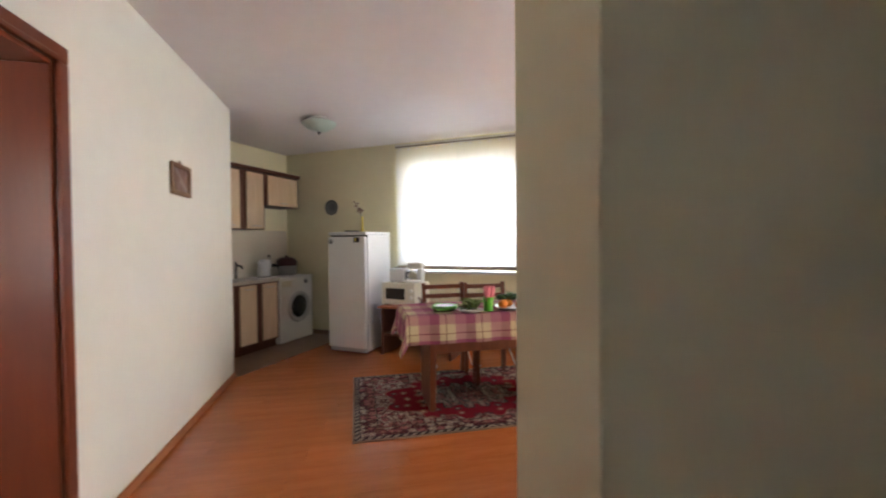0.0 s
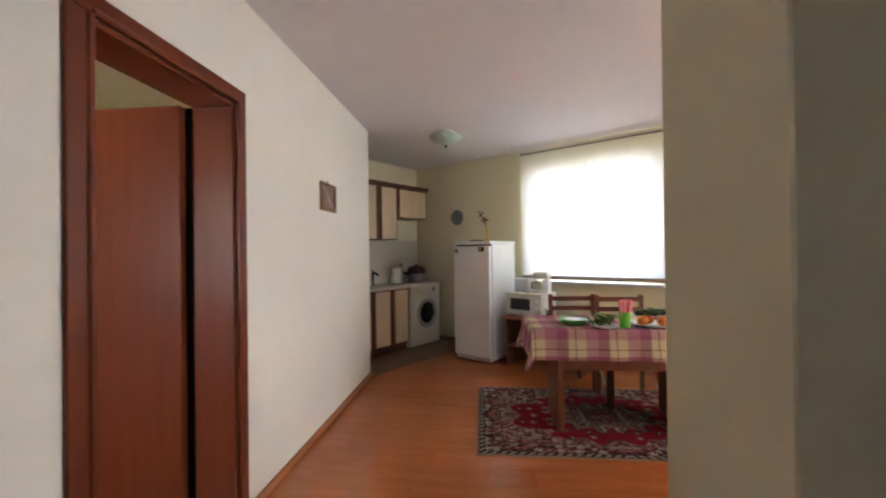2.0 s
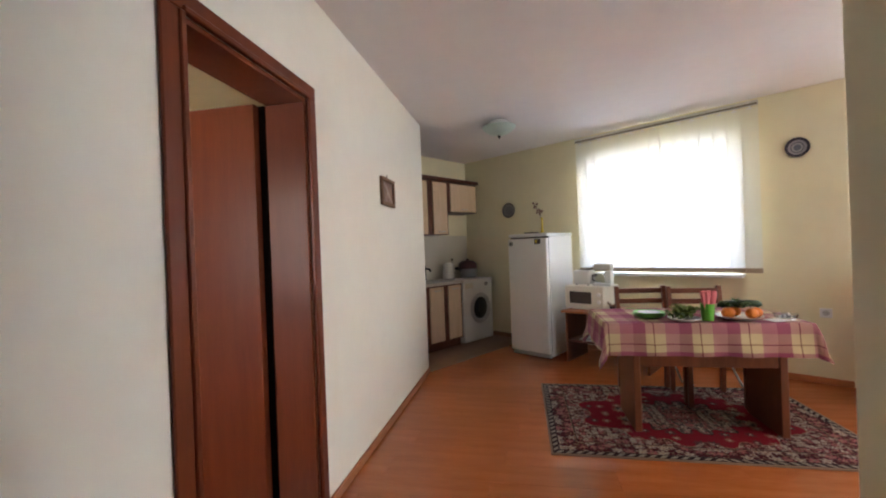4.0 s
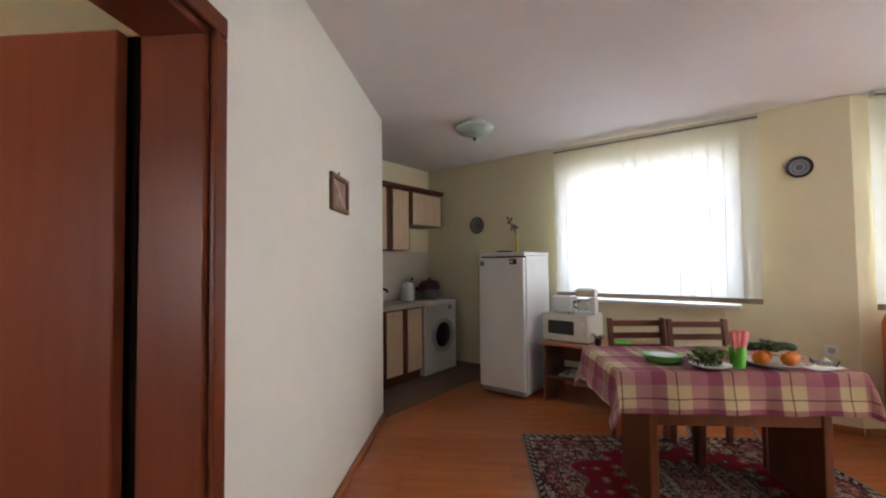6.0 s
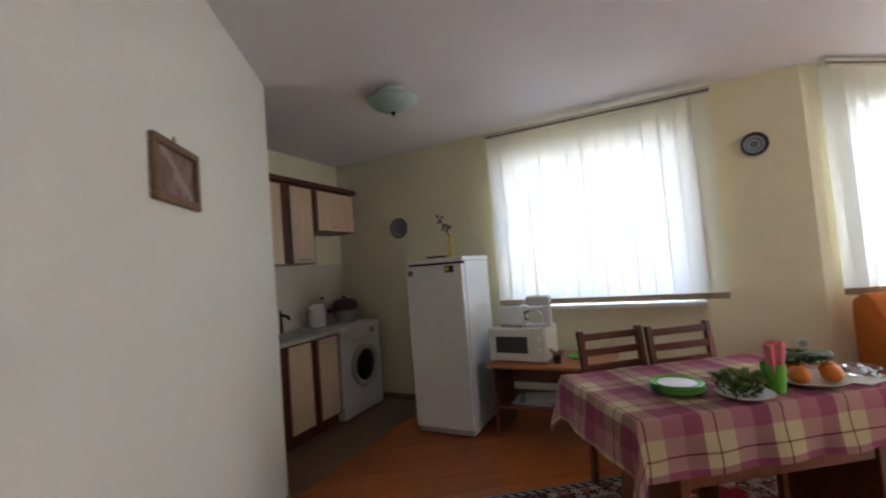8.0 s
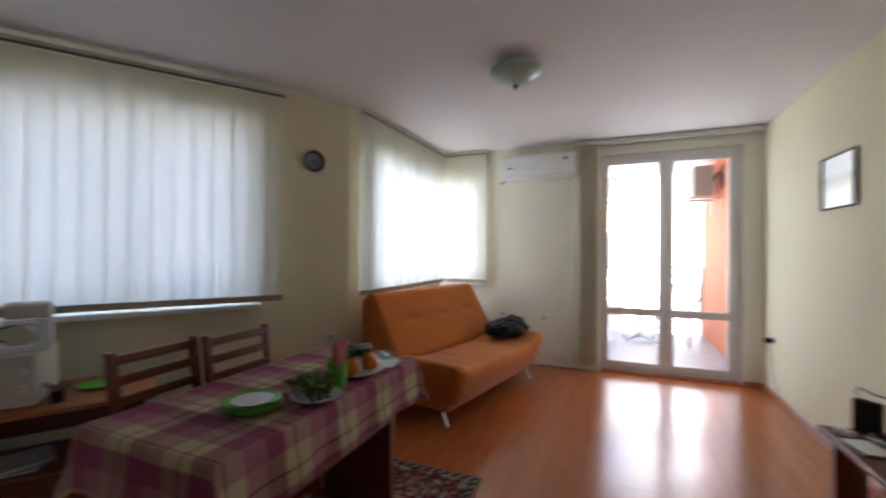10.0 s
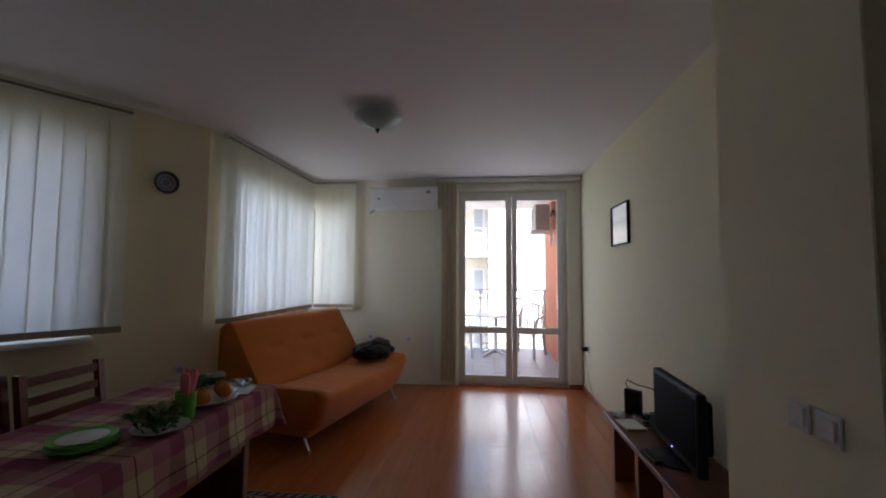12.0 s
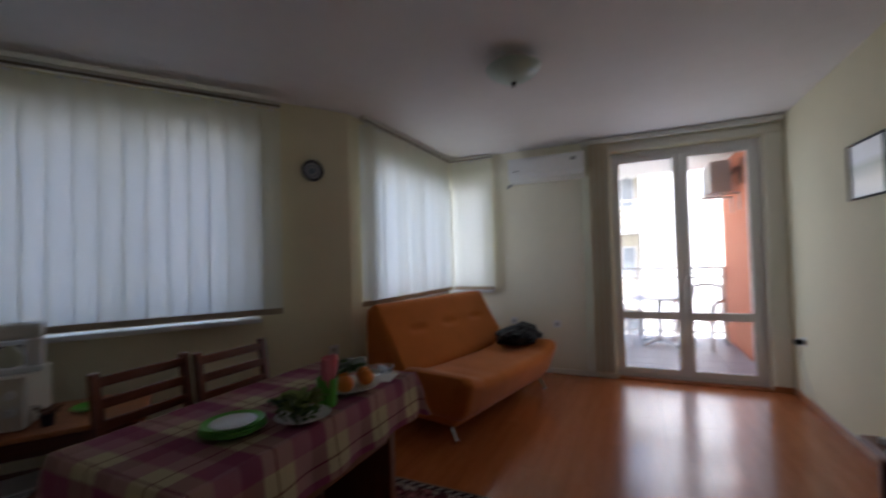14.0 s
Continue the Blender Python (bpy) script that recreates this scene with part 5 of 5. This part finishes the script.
lathe(bm, [(0, 0), (0.055, 0), (0.065, 0.03), (0.058, 0.03), (0.048, 0.008), (0, 0.008)], 20)
part("tray", bm, JUG_GLASS, ash)
bm = bmesh.new()
rr_ = random.Random(2)
for k in range(6):
    bmesh.ops.create_icosphere(bm, subdivisions=1, radius=0.014, matrix=pose(rr_.uniform(-0.03, 0.03), rr_.uniform(-0.03, 0.03), 0.02, 20 * k, 30 * k, 0))
part("foil", bm, STEEL, ash)
bm = bmesh.new()
box(bm, -0.07, 0.07, -0.045, 0.045, 0, 0.003, 0.0005)
solo("paper_slip", bm, PAPER, "white folded paper lying on the tablecloth", "paper", m=pose(2.57, 2.43, ZT, 0, 0, 15))

# ---- sofa ----
SA = -12.5
SM = pose(3.44, 2.31, 0, 0, 0, SA)                # x along the seat, y towards the back
sofa = thing("sofa", SM, "orange velour folding sofa with chrome legs", "sofa")
SL = 1.70


def rounded(y0, y1, z0, z1, r, n=5):
    """A rounded rectangle in y and z."""
    out = []
    for cy, cz, a0 in ((y1 - r, z1 - r, 0), (y0 + r, z1 - r, 90), (y0 + r, z0 + r, 180), (y1 - r, z0 + r, 270)):
        for k in range(n):
            a = radians(a0 + 90 * k / (n - 1))
            out.append((cy + r * math.cos(a), cz + r * math.sin(a)))
    return out


def denser(pts, n=24):
    """Splits the two long sides of a rounded rectangle into short steps."""
    out = []
    for a, b in zip(pts, pts[1:] + pts[:1]):
        out.append(a)
        if abs(a[1] - b[1]) > 0.3:
            out += [(a[0] + (b[0] - a[0]) * k / n, a[1] + (b[1] - a[1]) * k / n) for k in range(1, n)]
    return out


bm = bmesh.new()
rings = []
for k in range(65):
    x = (SL - 0.05) * k / 64
    e = min(x, SL - 0.05 - x)
    lift = 0.105 * max(0, 1 - e / 0.32) ** 1.6
    shrink = 0.085 * (1 - math.sqrt(1 - max(0, 1 - e / 0.11) ** 2))
    belly = 0.014 * math.sin(math.pi * min(1, e / 0.5))
    pts = rounded(0.045 + shrink, 0.70 - shrink, 0.145 + shrink, 0.415 + lift + belly - shrink, 0.085 - shrink * 0.4)
    ring = []
    for y, z in pts:
        low = min(1.0, max(0.0, 1 - (z - 0.145) / 0.29))
        under = 0.10 * low * max(0.0, 1 - y / 0.6)
        inward = 0.035 * low * max(0.0, 1 - e / 0.35) * (1 if x < SL / 2 else -1)
        ring.append((x + inward, y + under, z + 0.02 * (y - 0.35) + 0.03 * max(0, 1 - e / 0.25) * max(0.0, 1 - y / 0.25)))
    rings.append(ring)
loft(bm, rings)
part("seat", bm, SOFA, sofa, smooth=True)
bm = bmesh.new()
rings = []
tilt = math.atan2(0.34, 0.56)
for k in range(49):
    x = 0.03 + (SL - 0.06) * k / 48
    e = min(x - 0.03, SL - 0.03 - x)
    sh = 0.05 * max(0, 1 - e / 0.05) ** 2
    pts = denser(rounded(-0.085 + sh, 0.085 - sh, 0.0 + sh, 0.66 - sh, 0.06 - sh * 0.5, 5))
    ring = []
    for y, z in pts:
        if y < 0:
            for cx in (0.42, 0.87, 1.32):
                y += 0.02 * math.exp(-((x - cx) / 0.10) ** 4 - ((z - 0.36) / 0.028) ** 2)
        if y > 0:
            y += 0.37 * max(0.0, 1 - z / 0.62)
        ring.append((x, 0.70 + y * math.cos(tilt) + z * math.sin(tilt), 0.37 - y * math.sin(tilt) * 1.0 + z * math.cos(tilt)))
    rings.append(ring)
loft(bm, rings)
back = part("backrest", bm, SOFA, sofa, smooth=True)
for cx in (0.42, 0.87, 1.32):
    bm = bmesh.new()
    y, z = -0.078, 0.36
    tube(bm, [(cx + d_, 0.70 + (y + 0.018) * math.cos(tilt) + z * math.sin(tilt), 0.37 - (y + 0.018) * math.sin(tilt) + z * math.cos(tilt)) for d_ in (-0.085, 0, 0.085)], 0.004, 6)
    part("seam", bm, SOFA, back)
bm = bmesh.new()
box(bm, 0.07, SL - 0.12, 0.20, 0.90, 0.115, 0.20, 0.02, 2)
part("base", bm, SOFA, sofa)
for x, y in ((0.10, 0.27), (SL - 0.14, 0.24), (0.14, 0.82), (SL - 0.14, 0.82)):
    bm = bmesh.new()
    dy = -0.05 if y < 0.5 else 0.05
    tube(bm, [(x, y, 0.150), (x, y + dy * 0.2, 0.09), (x, y + dy, 0.012)], [0.018, 0.014, 0.012], 10)
    lathe(bm, [(0, 0), (0.02, 0), (0.02, 0.01), (0.012, 0.014)], 12, pose(x, y + dy, 0))
    part("leg", bm, CHROME, sofa, "curved chrome leg")

bm = bmesh.new()
bmesh.ops.create_icosphere(bm, subdivisions=5, radius=1.0)
for v in bm.verts:
    p = v.co.copy()
    f = 1 + 0.18 * noise.noise(p * 1.7) + 0.10 * noise.noise(p * 4.3) + 0.05 * noise.noise(p * 9.0)
    v.co = Vector((p.x * 0.33 * f, p.y * 0.19 * f, max(-0.055, p.z * 0.125 * f * (1 + 0.3 * p.x))))
solo("bag", bm, BAG, "crumpled black plastic bag lying on the sofa seat", "bag", smooth=True, m=SM @ pose(1.50, 0.42, 0.508, 0, 5, 4))

# ---- television corner ----
shelf = thing("tv_shelf", pose(0, 0, 0), "low red-brown wooden television bench fixed to the wall", "bench")
bm = bmesh.new()
box(bm, 2.34, 3.47, 0.018, 0.37, 0.40, 0.43, 0.004)
part("top", bm, CHERRY, shelf)
for x in (2.97, 3.40):
    bm = bmesh.new()
    box(bm, x, x + 0.03, 0.19, 0.32, 0.0, 0.3995, 0.003)
    part("leg_panel", bm, TABLE_WOOD, shelf)
tv = thing("television", pose(2.745, 0.205, 0.4305, 0, 0, 176), "small black flat television on the bench", "television")
bm = bmesh.new()
box(bm, -0.275, 0.30, -0.025, 0.02, 0.035, 0.40, 0.010, 3)
part("casing", bm, BLACK, tv)
bm = bmesh.new()
box(bm, -0.20, 0.20, 0.0205, 0.09, 0.09, 0.34, 0.02, 2)
part("back_cover", bm, BLACK, tv)
bm = bmesh.new()
box(bm, -0.25, 0.275, -0.0275, -0.0252, 0.075, 0.375)
part("screen", bm, SCREEN, tv)
bm = bmesh.new()
lathe(bm, [(0, 0), (0.13, 0), (0.135, 0.006), (0.06, 0.016), (0, 0.018)], 28)
part("foot", bm, BLACK, tv)
bm = bmesh.new()
box(bm, -0.05, 0.05, -0.012, 0.018, 0.015, 0.06, 0.004)
part("neck", bm, BLACK, tv)


def glow(name, col, strength):
    mt, nt, p = new_mat(name)
    p.inputs["Base Color"].default_value = (*col, 1)
    p.inputs["Emission Color"].default_value = (*col, 1)
    p.inputs["Emission Strength"].default_value = strength
    return mt


bm = bmesh.new()
box(bm, -0.005, 0.005, -0.0275, -0.0255, 0.058, 0.064)
part("power_light", bm, glow("power_light_blue", (0.25, 0.3, 1.0), 0.6), tv, "small blue power light")
router = thing("router", pose(3.41, 0.19, 0.4305, 0, 0, 40), "black router standing upright on the bench", "router")
bm = bmesh.new()
box(bm, -0.055, 0.055, -0.022, 0.022, 0.0, 0.165, 0.008, 2)
part("body", bm, BLACK, router)
bm = bmesh.new()
tube(bm, [(0.03, 0.0, 0.16), (0.04, 0.02, 0.20), (0.03, 0.02, 0.225), (-0.02, -0.01, 0.20), (-0.12, -0.03, 0.19), (-0.18, -0.04, 0.11), (-0.19, -0.03, 0.01)], 0.004, 6)
part("cable", bm, BLACK, router)
adapter = thing("set_top_box", pose(3.12, 0.12, 0.4305), "small dark receiver box with tangled cables", "receiver")
bm = bmesh.new()
box(bm, -0.05, 0.05, -0.06, 0.06, 0, 0.10, 0.008, 2)
part("body", bm, BLACK, adapter)
for k in range(3):
    bm = bmesh.new()
    rk = random.Random(k)
    tube(bm, [(0.05 + 0.03 * q, rk.uniform(-0.06, 0.1), 0.012 + rk.uniform(0, 0.05) * (q % 2)) for q in range(6)], 0.004, 6)
    part("cable", bm, BLACK, adapter)
bm = bmesh.new()
box(bm, -0.085, 0.085, -0.06, 0.06, 0, 0.012, 0.002)
solo("booklet", bm, PAPER, "pale booklet lying on the bench", "booklet", m=pose(3.20, 0.28, 0.4305, 0, 0, 8))
bm = bmesh.new()
for k in range(3):
    tube(bm, [((0.055 + 0.006 * k) * math.cos(a * math.pi / 10), (0.04 + 0.005 * k) * math.sin(a * math.pi / 10), 0.005 + 0.006 * k + 0.004 * math.sin(a * 0.9 + k)) for a in range(21)], 0.004, 6)
solo("cable_coil", bm, UNIT_LIGHT, "loosely coiled pale grey cable on the bench", "cable", m=pose(3.30, 0.17, 0.4305, 0, 0, 20))
bm = bmesh.new()
box(bm, -0.035, 0.035, -0.02, 0.02, 0, 0.028, 0.005, 2)
solo("power_adapter", bm, PVC, "small white power adapter beside the cables", "adapter", m=pose(3.36, 0.30, 0.4305, 0, 0, 30))
bm = bmesh.new()
box(bm, -0.08, 0.08, -0.022, 0.022, 0, 0.018, 0.005)
solo("remote_control", bm, BLACK, "slim black remote control before the television", "remote control", m=pose(2.74, 0.335, 0.4305, 0, 0, 5))

# ---- wall fittings ----
ac = thing("air_conditioner", pose(X1 - 0.001, 1.745, 2.165, 0, 0, 90), "white split air conditioner high on the wall", "air conditioner")
bm = bmesh.new()
prof = [(0.0, 0.0), (0.12, 0.0), (0.185, 0.035), (0.205, 0.09), (0.205, 0.235), (0.19, 0.262), (0.0, 0.262)]
loft(bm, [[(x, y, z) for y, z in prof] for x in (0.0, 0.82)])
part("body", bm, WHITE, ac)
bm = bmesh.new()
box(bm, 0.02, 0.80, 0.2055, 0.2105, 0.085, 0.225, 0.003)
part("front_panel", bm, WHITE, ac)
bm = bmesh.new()
loft(bm, [[(x, y, z) for y, z in ((0.126, -0.004), (0.186, 0.027), (0.189, 0.032), (0.129, 0.001))] for x in (0.05, 0.77)])
part("flap", bm, WHITE, ac)
bm = bmesh.new()
box(bm, 0.08, 0.135, 0.2106, 0.213, 0.175, 0.21)
part("display", bm, GREY, ac)
bm = bmesh.new()
box(bm, 0.70, 0.75, 0.2106, 0.212, 0.11, 0.12)
part("badge", bm, BLACK, ac)
bm = bmesh.new()
tube(bm, [(0.80, 0.05, 0.02), (0.84, 0.04, -0.01), (0.87, 0.02, -0.02), (0.88, 0.002, -0.025)], 0.012, 8)
part("pipe", bm, GREY, ac, "grey drain pipe end")


def ceiling_lamp():
    c = thing("ceiling_lamp", pose(0, 0, 0), "frosted pale green glass bowl ceiling lamp", "lamp", "ceiling lamps")
    bm = bmesh.new()
    lathe(bm, [(0, 0), (0.10, 0), (0.10, -0.02), (0.05, -0.03), (0.05, -0.06), (0.0, -0.06)], 24)
    part("mount", bm, WHITE, c)
    bm = bmesh.new()
    lathe(bm, [(0.168, -0.050), (0.172, -0.055), (0.166, -0.070), (0.14, -0.096), (0.095, -0.122), (0.045, -0.137), (0.012, -0.141), (0.012, -0.136), (0.043, -0.132), (0.092, -0.117), (0.136, -0.091), (0.162, -0.066), (0.166, -0.053)], 40)
    part("shade", bm, LAMP_GLASS, c, smooth=True)
    bm = bmesh.new()
    lathe(bm, [(0.006, -0.06), (0.006, -0.141), (0.016, -0.145), (0.013, -0.157), (0.005, -0.163), (0.006, -0.174), (0, -0.178)], 12)
    part("finial", bm, BLACK, c, "dark turned finial")
    return c


lamp = ceiling_lamp()
lamp.matrix_basis = pose(0.805, 3.76, H)
copy_thing(lamp, pose(3.39, 1.955, H))


def framed(name, m, w, h, rim, frame_mat, inside, label):
    """A picture in the plane y = 0 of its own, looking to -y."""
    f = thing(name, m, label, "picture")
    bm = bmesh.new()
    for a, b, c_, d in ((-w / 2, w / 2, h / 2 - rim, h / 2), (-w / 2, w / 2, -h / 2, -h / 2 + rim), (-w / 2, -w / 2 + rim, -h / 2 + rim, h / 2 - rim), (w / 2 - rim, w / 2, -h / 2 + rim, h / 2 - rim)):
        box(bm, a, b, -0.022, 0.0, c_, d, 0.004)
    part("frame", bm, frame_mat, f)
    for name_, mt, x0, x1, z0, z1, y in inside:
        bm = bmesh.new()
        box(bm, x0, x1, y, -0.002, z0, z1)
        part(name_, bm, mt, f)
    return f


def daubs():
    """Loose painted patches: mauve and brown with a pale slanting streak."""
    mt, nt, p = new_mat("picture_paint")
    n = noise_node(nt, 14, 3, (1.4, 1, 0.9))
    base = ramp(nt, n.outputs[0], [(0.3, (0.11, 0.05, 0.035)), (0.48, (0.22, 0.12, 0.10)), (0.6, (0.30, 0.20, 0.19)), (0.75, (0.34, 0.19, 0.09))])
    tc = nt.nodes.new("ShaderNodeTexCoord")
    sp = nt.nodes.new("ShaderNodeSeparateXYZ")
    nt.links.new(tc.outputs["Object"], sp.inputs[0])
    slant = math_node(nt, "ABSOLUTE", math_node(nt, "ADD", math_node(nt, "MULTIPLY_ADD", sp.outputs[0], 0.75, sp.outputs[2]), math_node(nt, "MULTIPLY_ADD", n.outputs[0], 0.09, -0.055)))
    streak = math_node(nt, "MULTIPLY", math_node(nt, "MAXIMUM", math_node(nt, "MULTIPLY_ADD", slant, -28.0, 1.0), 0.0), 0.6)
    nt.links.new(mixed(nt, streak, base, (0.58, 0.52, 0.48)), p.inputs["Base Color"])
    p.inputs["Roughness"].default_value = 0.3
    return mt


PIC_DARK = daubs()
p1 = framed("wall_picture", pose(0.001, 2.46, 1.716, 0, 0, 90), 0.30, 0.21, 0.028, GILT, [("painting", PIC_DARK, -0.122, 0.122, -0.077, 0.077, -0.008)], "small painting in a carved brown frame")
bm = bmesh.new()
tube(bm, [(0, -0.006, 0.105), (0.0, -0.006, 0.13)], 0.004, 6)
part("hook", bm, GILT, p1)


def pane_mat():
    mt, nt, p = new_mat("print_with_reflection")
    tc = nt.nodes.new("ShaderNodeTexCoord")
    sp = nt.nodes.new("ShaderNodeSeparateXYZ")
    nt.links.new(tc.outputs["Object"], sp.inputs[0])
    # print colours paled to carry the window's reflection in the glass
    f = math_node(nt, "MULTIPLY_ADD", sp.outputs[2], 3.0, 0.5)
    nt.links.new(ramp(nt, f, [(0, (0.66, 0.64, 0.58)), (0.3, (0.74, 0.71, 0.60)), (0.55, (0.50, 0.52, 0.44)), (0.7, (0.74, 0.76, 0.78)), (1, (0.8, 0.82, 0.84))]), p.inputs["Base Color"])
    p.inputs["Roughness"].default_value = 0.08
    return mt


framed("wall_picture", pose(4.17, 0.001, 1.795, 0, 0, 180), 0.44, 0.355, 0.012, BLACK, [("print", pane_mat(), -0.208, 0.208, -0.1655, 0.1655, -0.010)], "print under glass with a painted pale reflection, thin black frame")


def wall_plate(name, s, z, r, stops, label):
    top = thing(name, at(on_wall(s, 0.0, z), ANG) @ pose(0, 0, 0, 90, 0, 0), label, "plate")
    bm = bmesh.new()
    lathe(bm, [(0, 0.002), (r * 0.6, 0.002), (r, 0.022), (r, 0.026), (r * 0.62, 0.009), (0, 0.007)], 40)
    part("dish", bm, emblem(name + "_glaze", stops, r), top, smooth=True)
    return top


wall_plate("wall_plate", 1.973, 2.047, 0.086, [(0, (0.14, 0.17, 0.22)), (0.35, (0.36, 0.38, 0.40)), (0.5, (0.10, 0.11, 0.16)), (0.58, (0.30, 0.31, 0.34)), (0.80, (0.03, 0.03, 0.05)), (1.0, (0.03, 0.03, 0.05))], "round dark-rimmed glazed plate hung on the wall")
wall_plate("wall_plate", -1.085, 1.775, 0.105, [(0, (0.16, 0.17, 0.18)), (0.6, (0.22, 0.23, 0.22)), (0.85, (0.12, 0.13, 0.13)), (1.0, (0.12, 0.13, 0.13))], "round grey-green glazed plate hung on the wall")


def socket(m, label, category, mat, switch=False):
    s_ = thing("light_switch" if switch else "wall_socket", m, label, category, "light switches" if switch else "wall sockets")
    bm = bmesh.new()
    box(bm, -0.04, 0.04, -0.009, 0.0, -0.04, 0.04, 0.004, 2)
    part("cover", bm, mat, s_)
    bm = bmesh.new()
    if switch:
        box(bm, -0.028, 0.028, -0.015, -0.009, -0.028, 0.028, 0.003)
    else:
        lathe(bm, [(0.024, 0.0), (0.024, 0.0025), (0.019, 0.0025), (0.018, 0.001), (0, 0.001)], 16, pose(0, -0.0095, 0, 90, 0, 0))
    part("rocker" if switch else "insert", bm, mat if switch else UNIT_LIGHT, s_)
    if not switch:
        for x in (-0.0095, 0.0095):
            bm = bmesh.new()
            lathe(bm, [(0.0028, 0.0), (0.0028, 0.0008), (0, 0.0008)], 10, pose(x, -0.0108, 0, 90, 0, 0))
            part("hole", bm, BLACK, s_)
    return s_


sw = socket(pose(1.775, 0.294, 0.966, 0, 0, 180), "white plastic light switch on the wall pier", "light switch", PVC, True)
copy_thing(sw, pose(1.675, 0.294, 0.964, 0, 0, 180))
so = socket(pose(X1 - 0.001, 2.60, 0.57, 0, 0, -90), "white plastic wall socket", "socket", PVC)
copy_thing(so, pose(X1 - 0.001, 2.11, 0.55, 0, 0, -90))
copy_thing(so, at(on_wall(2.118, 0.001, 0.607), ANG))
copy_thing(so, pose(5.36, 0.001, 0.52, 0, 0, 180))
plug = thing("plug", pose(5.36, 0.012, 0.52), "black plug with a cord hanging down the wall", "plug")
bm = bmesh.new()
box(bm, -0.028, 0.028, 0.0, 0.06, -0.022, 0.022, 0.008, 2)
part("body", bm, BLACK, plug)
bm = bmesh.new()
tube(bm, [(-0.02, 0.04, -0.02), (-0.04, 0.03, -0.12), (-0.10, 0.02, -0.30), (-0.25, 0.018, -0.43), (-0.6, 0.02, -0.445), (-1.2, 0.02, -0.44)], 0.004, 6)
part("cord", bm, GREY, plug)

# ---- floor pieces ----


def clip(poly, p, n):
    """The part of a polygon on the side of the line through p away from n."""
    out = []
    for a, b in zip(poly, poly[1:] + poly[:1]):
        da = (a[0] - p[0]) * n[0] + (a[1] - p[1]) * n[1]
        db = (b[0] - p[0]) * n[0] + (b[1] - p[1]) * n[1]
        if da <= 0:
            out.append(a)
        if da * db < 0:
            k = da / (da - db)
            out.append((a[0] + (b[0] - a[0]) * k, a[1] + (b[1] - a[1]) * k))
    return out


def piece(name, poly, z0, z1, mat, parent, cache, key):
    """One plank or tile about its own middle; alike pieces share a mesh."""
    cx, cy = sum(p[0] for p in poly) / len(poly), sum(p[1] for p in poly) / len(poly)
    me = cache.get(key)
    if me is None:
        bm = bmesh.new()
        g = 0.0005
        ring = [(x - cx, y - cy) for x, y in poly]
        shrunk = [(x * (1 - g / max(abs(x), 0.05)), y * (1 - g / max(abs(y), 0.05))) for x, y in ring]
        prism(bm, shrunk, z0, z1)
        me = mesh_of(name, bm)
        me.materials.append(mat)
        if key is not None:
            cache[key] = me
    ob = new(name, me)
    ob.parent = parent
    ob.matrix_basis = pose(cx, cy, 0)
    return ob


T0 = (0.0, 3.62)                            # the tile edge runs from the wall's end along V
TN = (-V.y, V.x)
planks = {}
PW, PL = 0.192, 1.285
row_n = 0
y = 3.445 - PW * 30
while y < 5.0:
    off = (row_n * 0.47) % 1.0 * PL
    x = -off
    hi = 3.0 if y < -0.06 else X1 + 0.1
    while x < hi:
        a, b = max(0.0, x), min(hi, x + PL)
        if b - a > 0.02 and y > -2.3:
            poly = [(a, y), (b, y), (b, y + PW), (a, y + PW)]
            area_key = (round(b - a, 4), "plank")
            if y > 3.0:
                before = poly
                poly = clip(poly, T0, TN)
                if y > 3.44 and poly:
                    poly = clip(poly, (W0 + V * 0.1)[:2], V[:2])
                if poly != before:
                    area_key = None
            if len(poly) >= 3:
                piece("plank", poly, -0.0115, 0.0, FLOOR, floor, planks, area_key)
        x += PL
    y += PW
    row_n += 1

tiles = {}
TS = 0.33
for i in range(-1, 6):
    for j in range(-9, 1):
        a, b = in_kitchen(i * TS, j * TS), in_kitchen((i + 1) * TS, j * TS)
        c_, d = in_kitchen((i + 1) * TS, (j + 1) * TS), in_kitchen(i * TS, (j + 1) * TS)
        poly = [(q.x, q.y) for q in (a, b, c_, d)]
        whole = poly
        poly = clip(poly, T0, (-TN[0], -TN[1]))
        if poly:
            poly = clip(poly, (0, 3.637), (0, -1))
        if len(poly) >= 3:
            piece("tile", poly, -0.011, 0.0015, TILE, floor, tiles, "tile" if poly == whole else None)

btiles = {}
for i in range(8):
    for j in range(8):
        x0, y0 = 5.84 + i * 0.33, 0.03 + j * 0.33
        x1, y1 = min(8.45, x0 + 0.326), min(2.5, y0 + 0.326)
        piece("tile", [(x0, y0), (x1, y0), (x1, y1), (x0, y1)], -0.034, -0.027, BALCONY_TILE, balcony_floor, btiles, (round(x1 - x0, 3), round(y1 - y0, 3)))
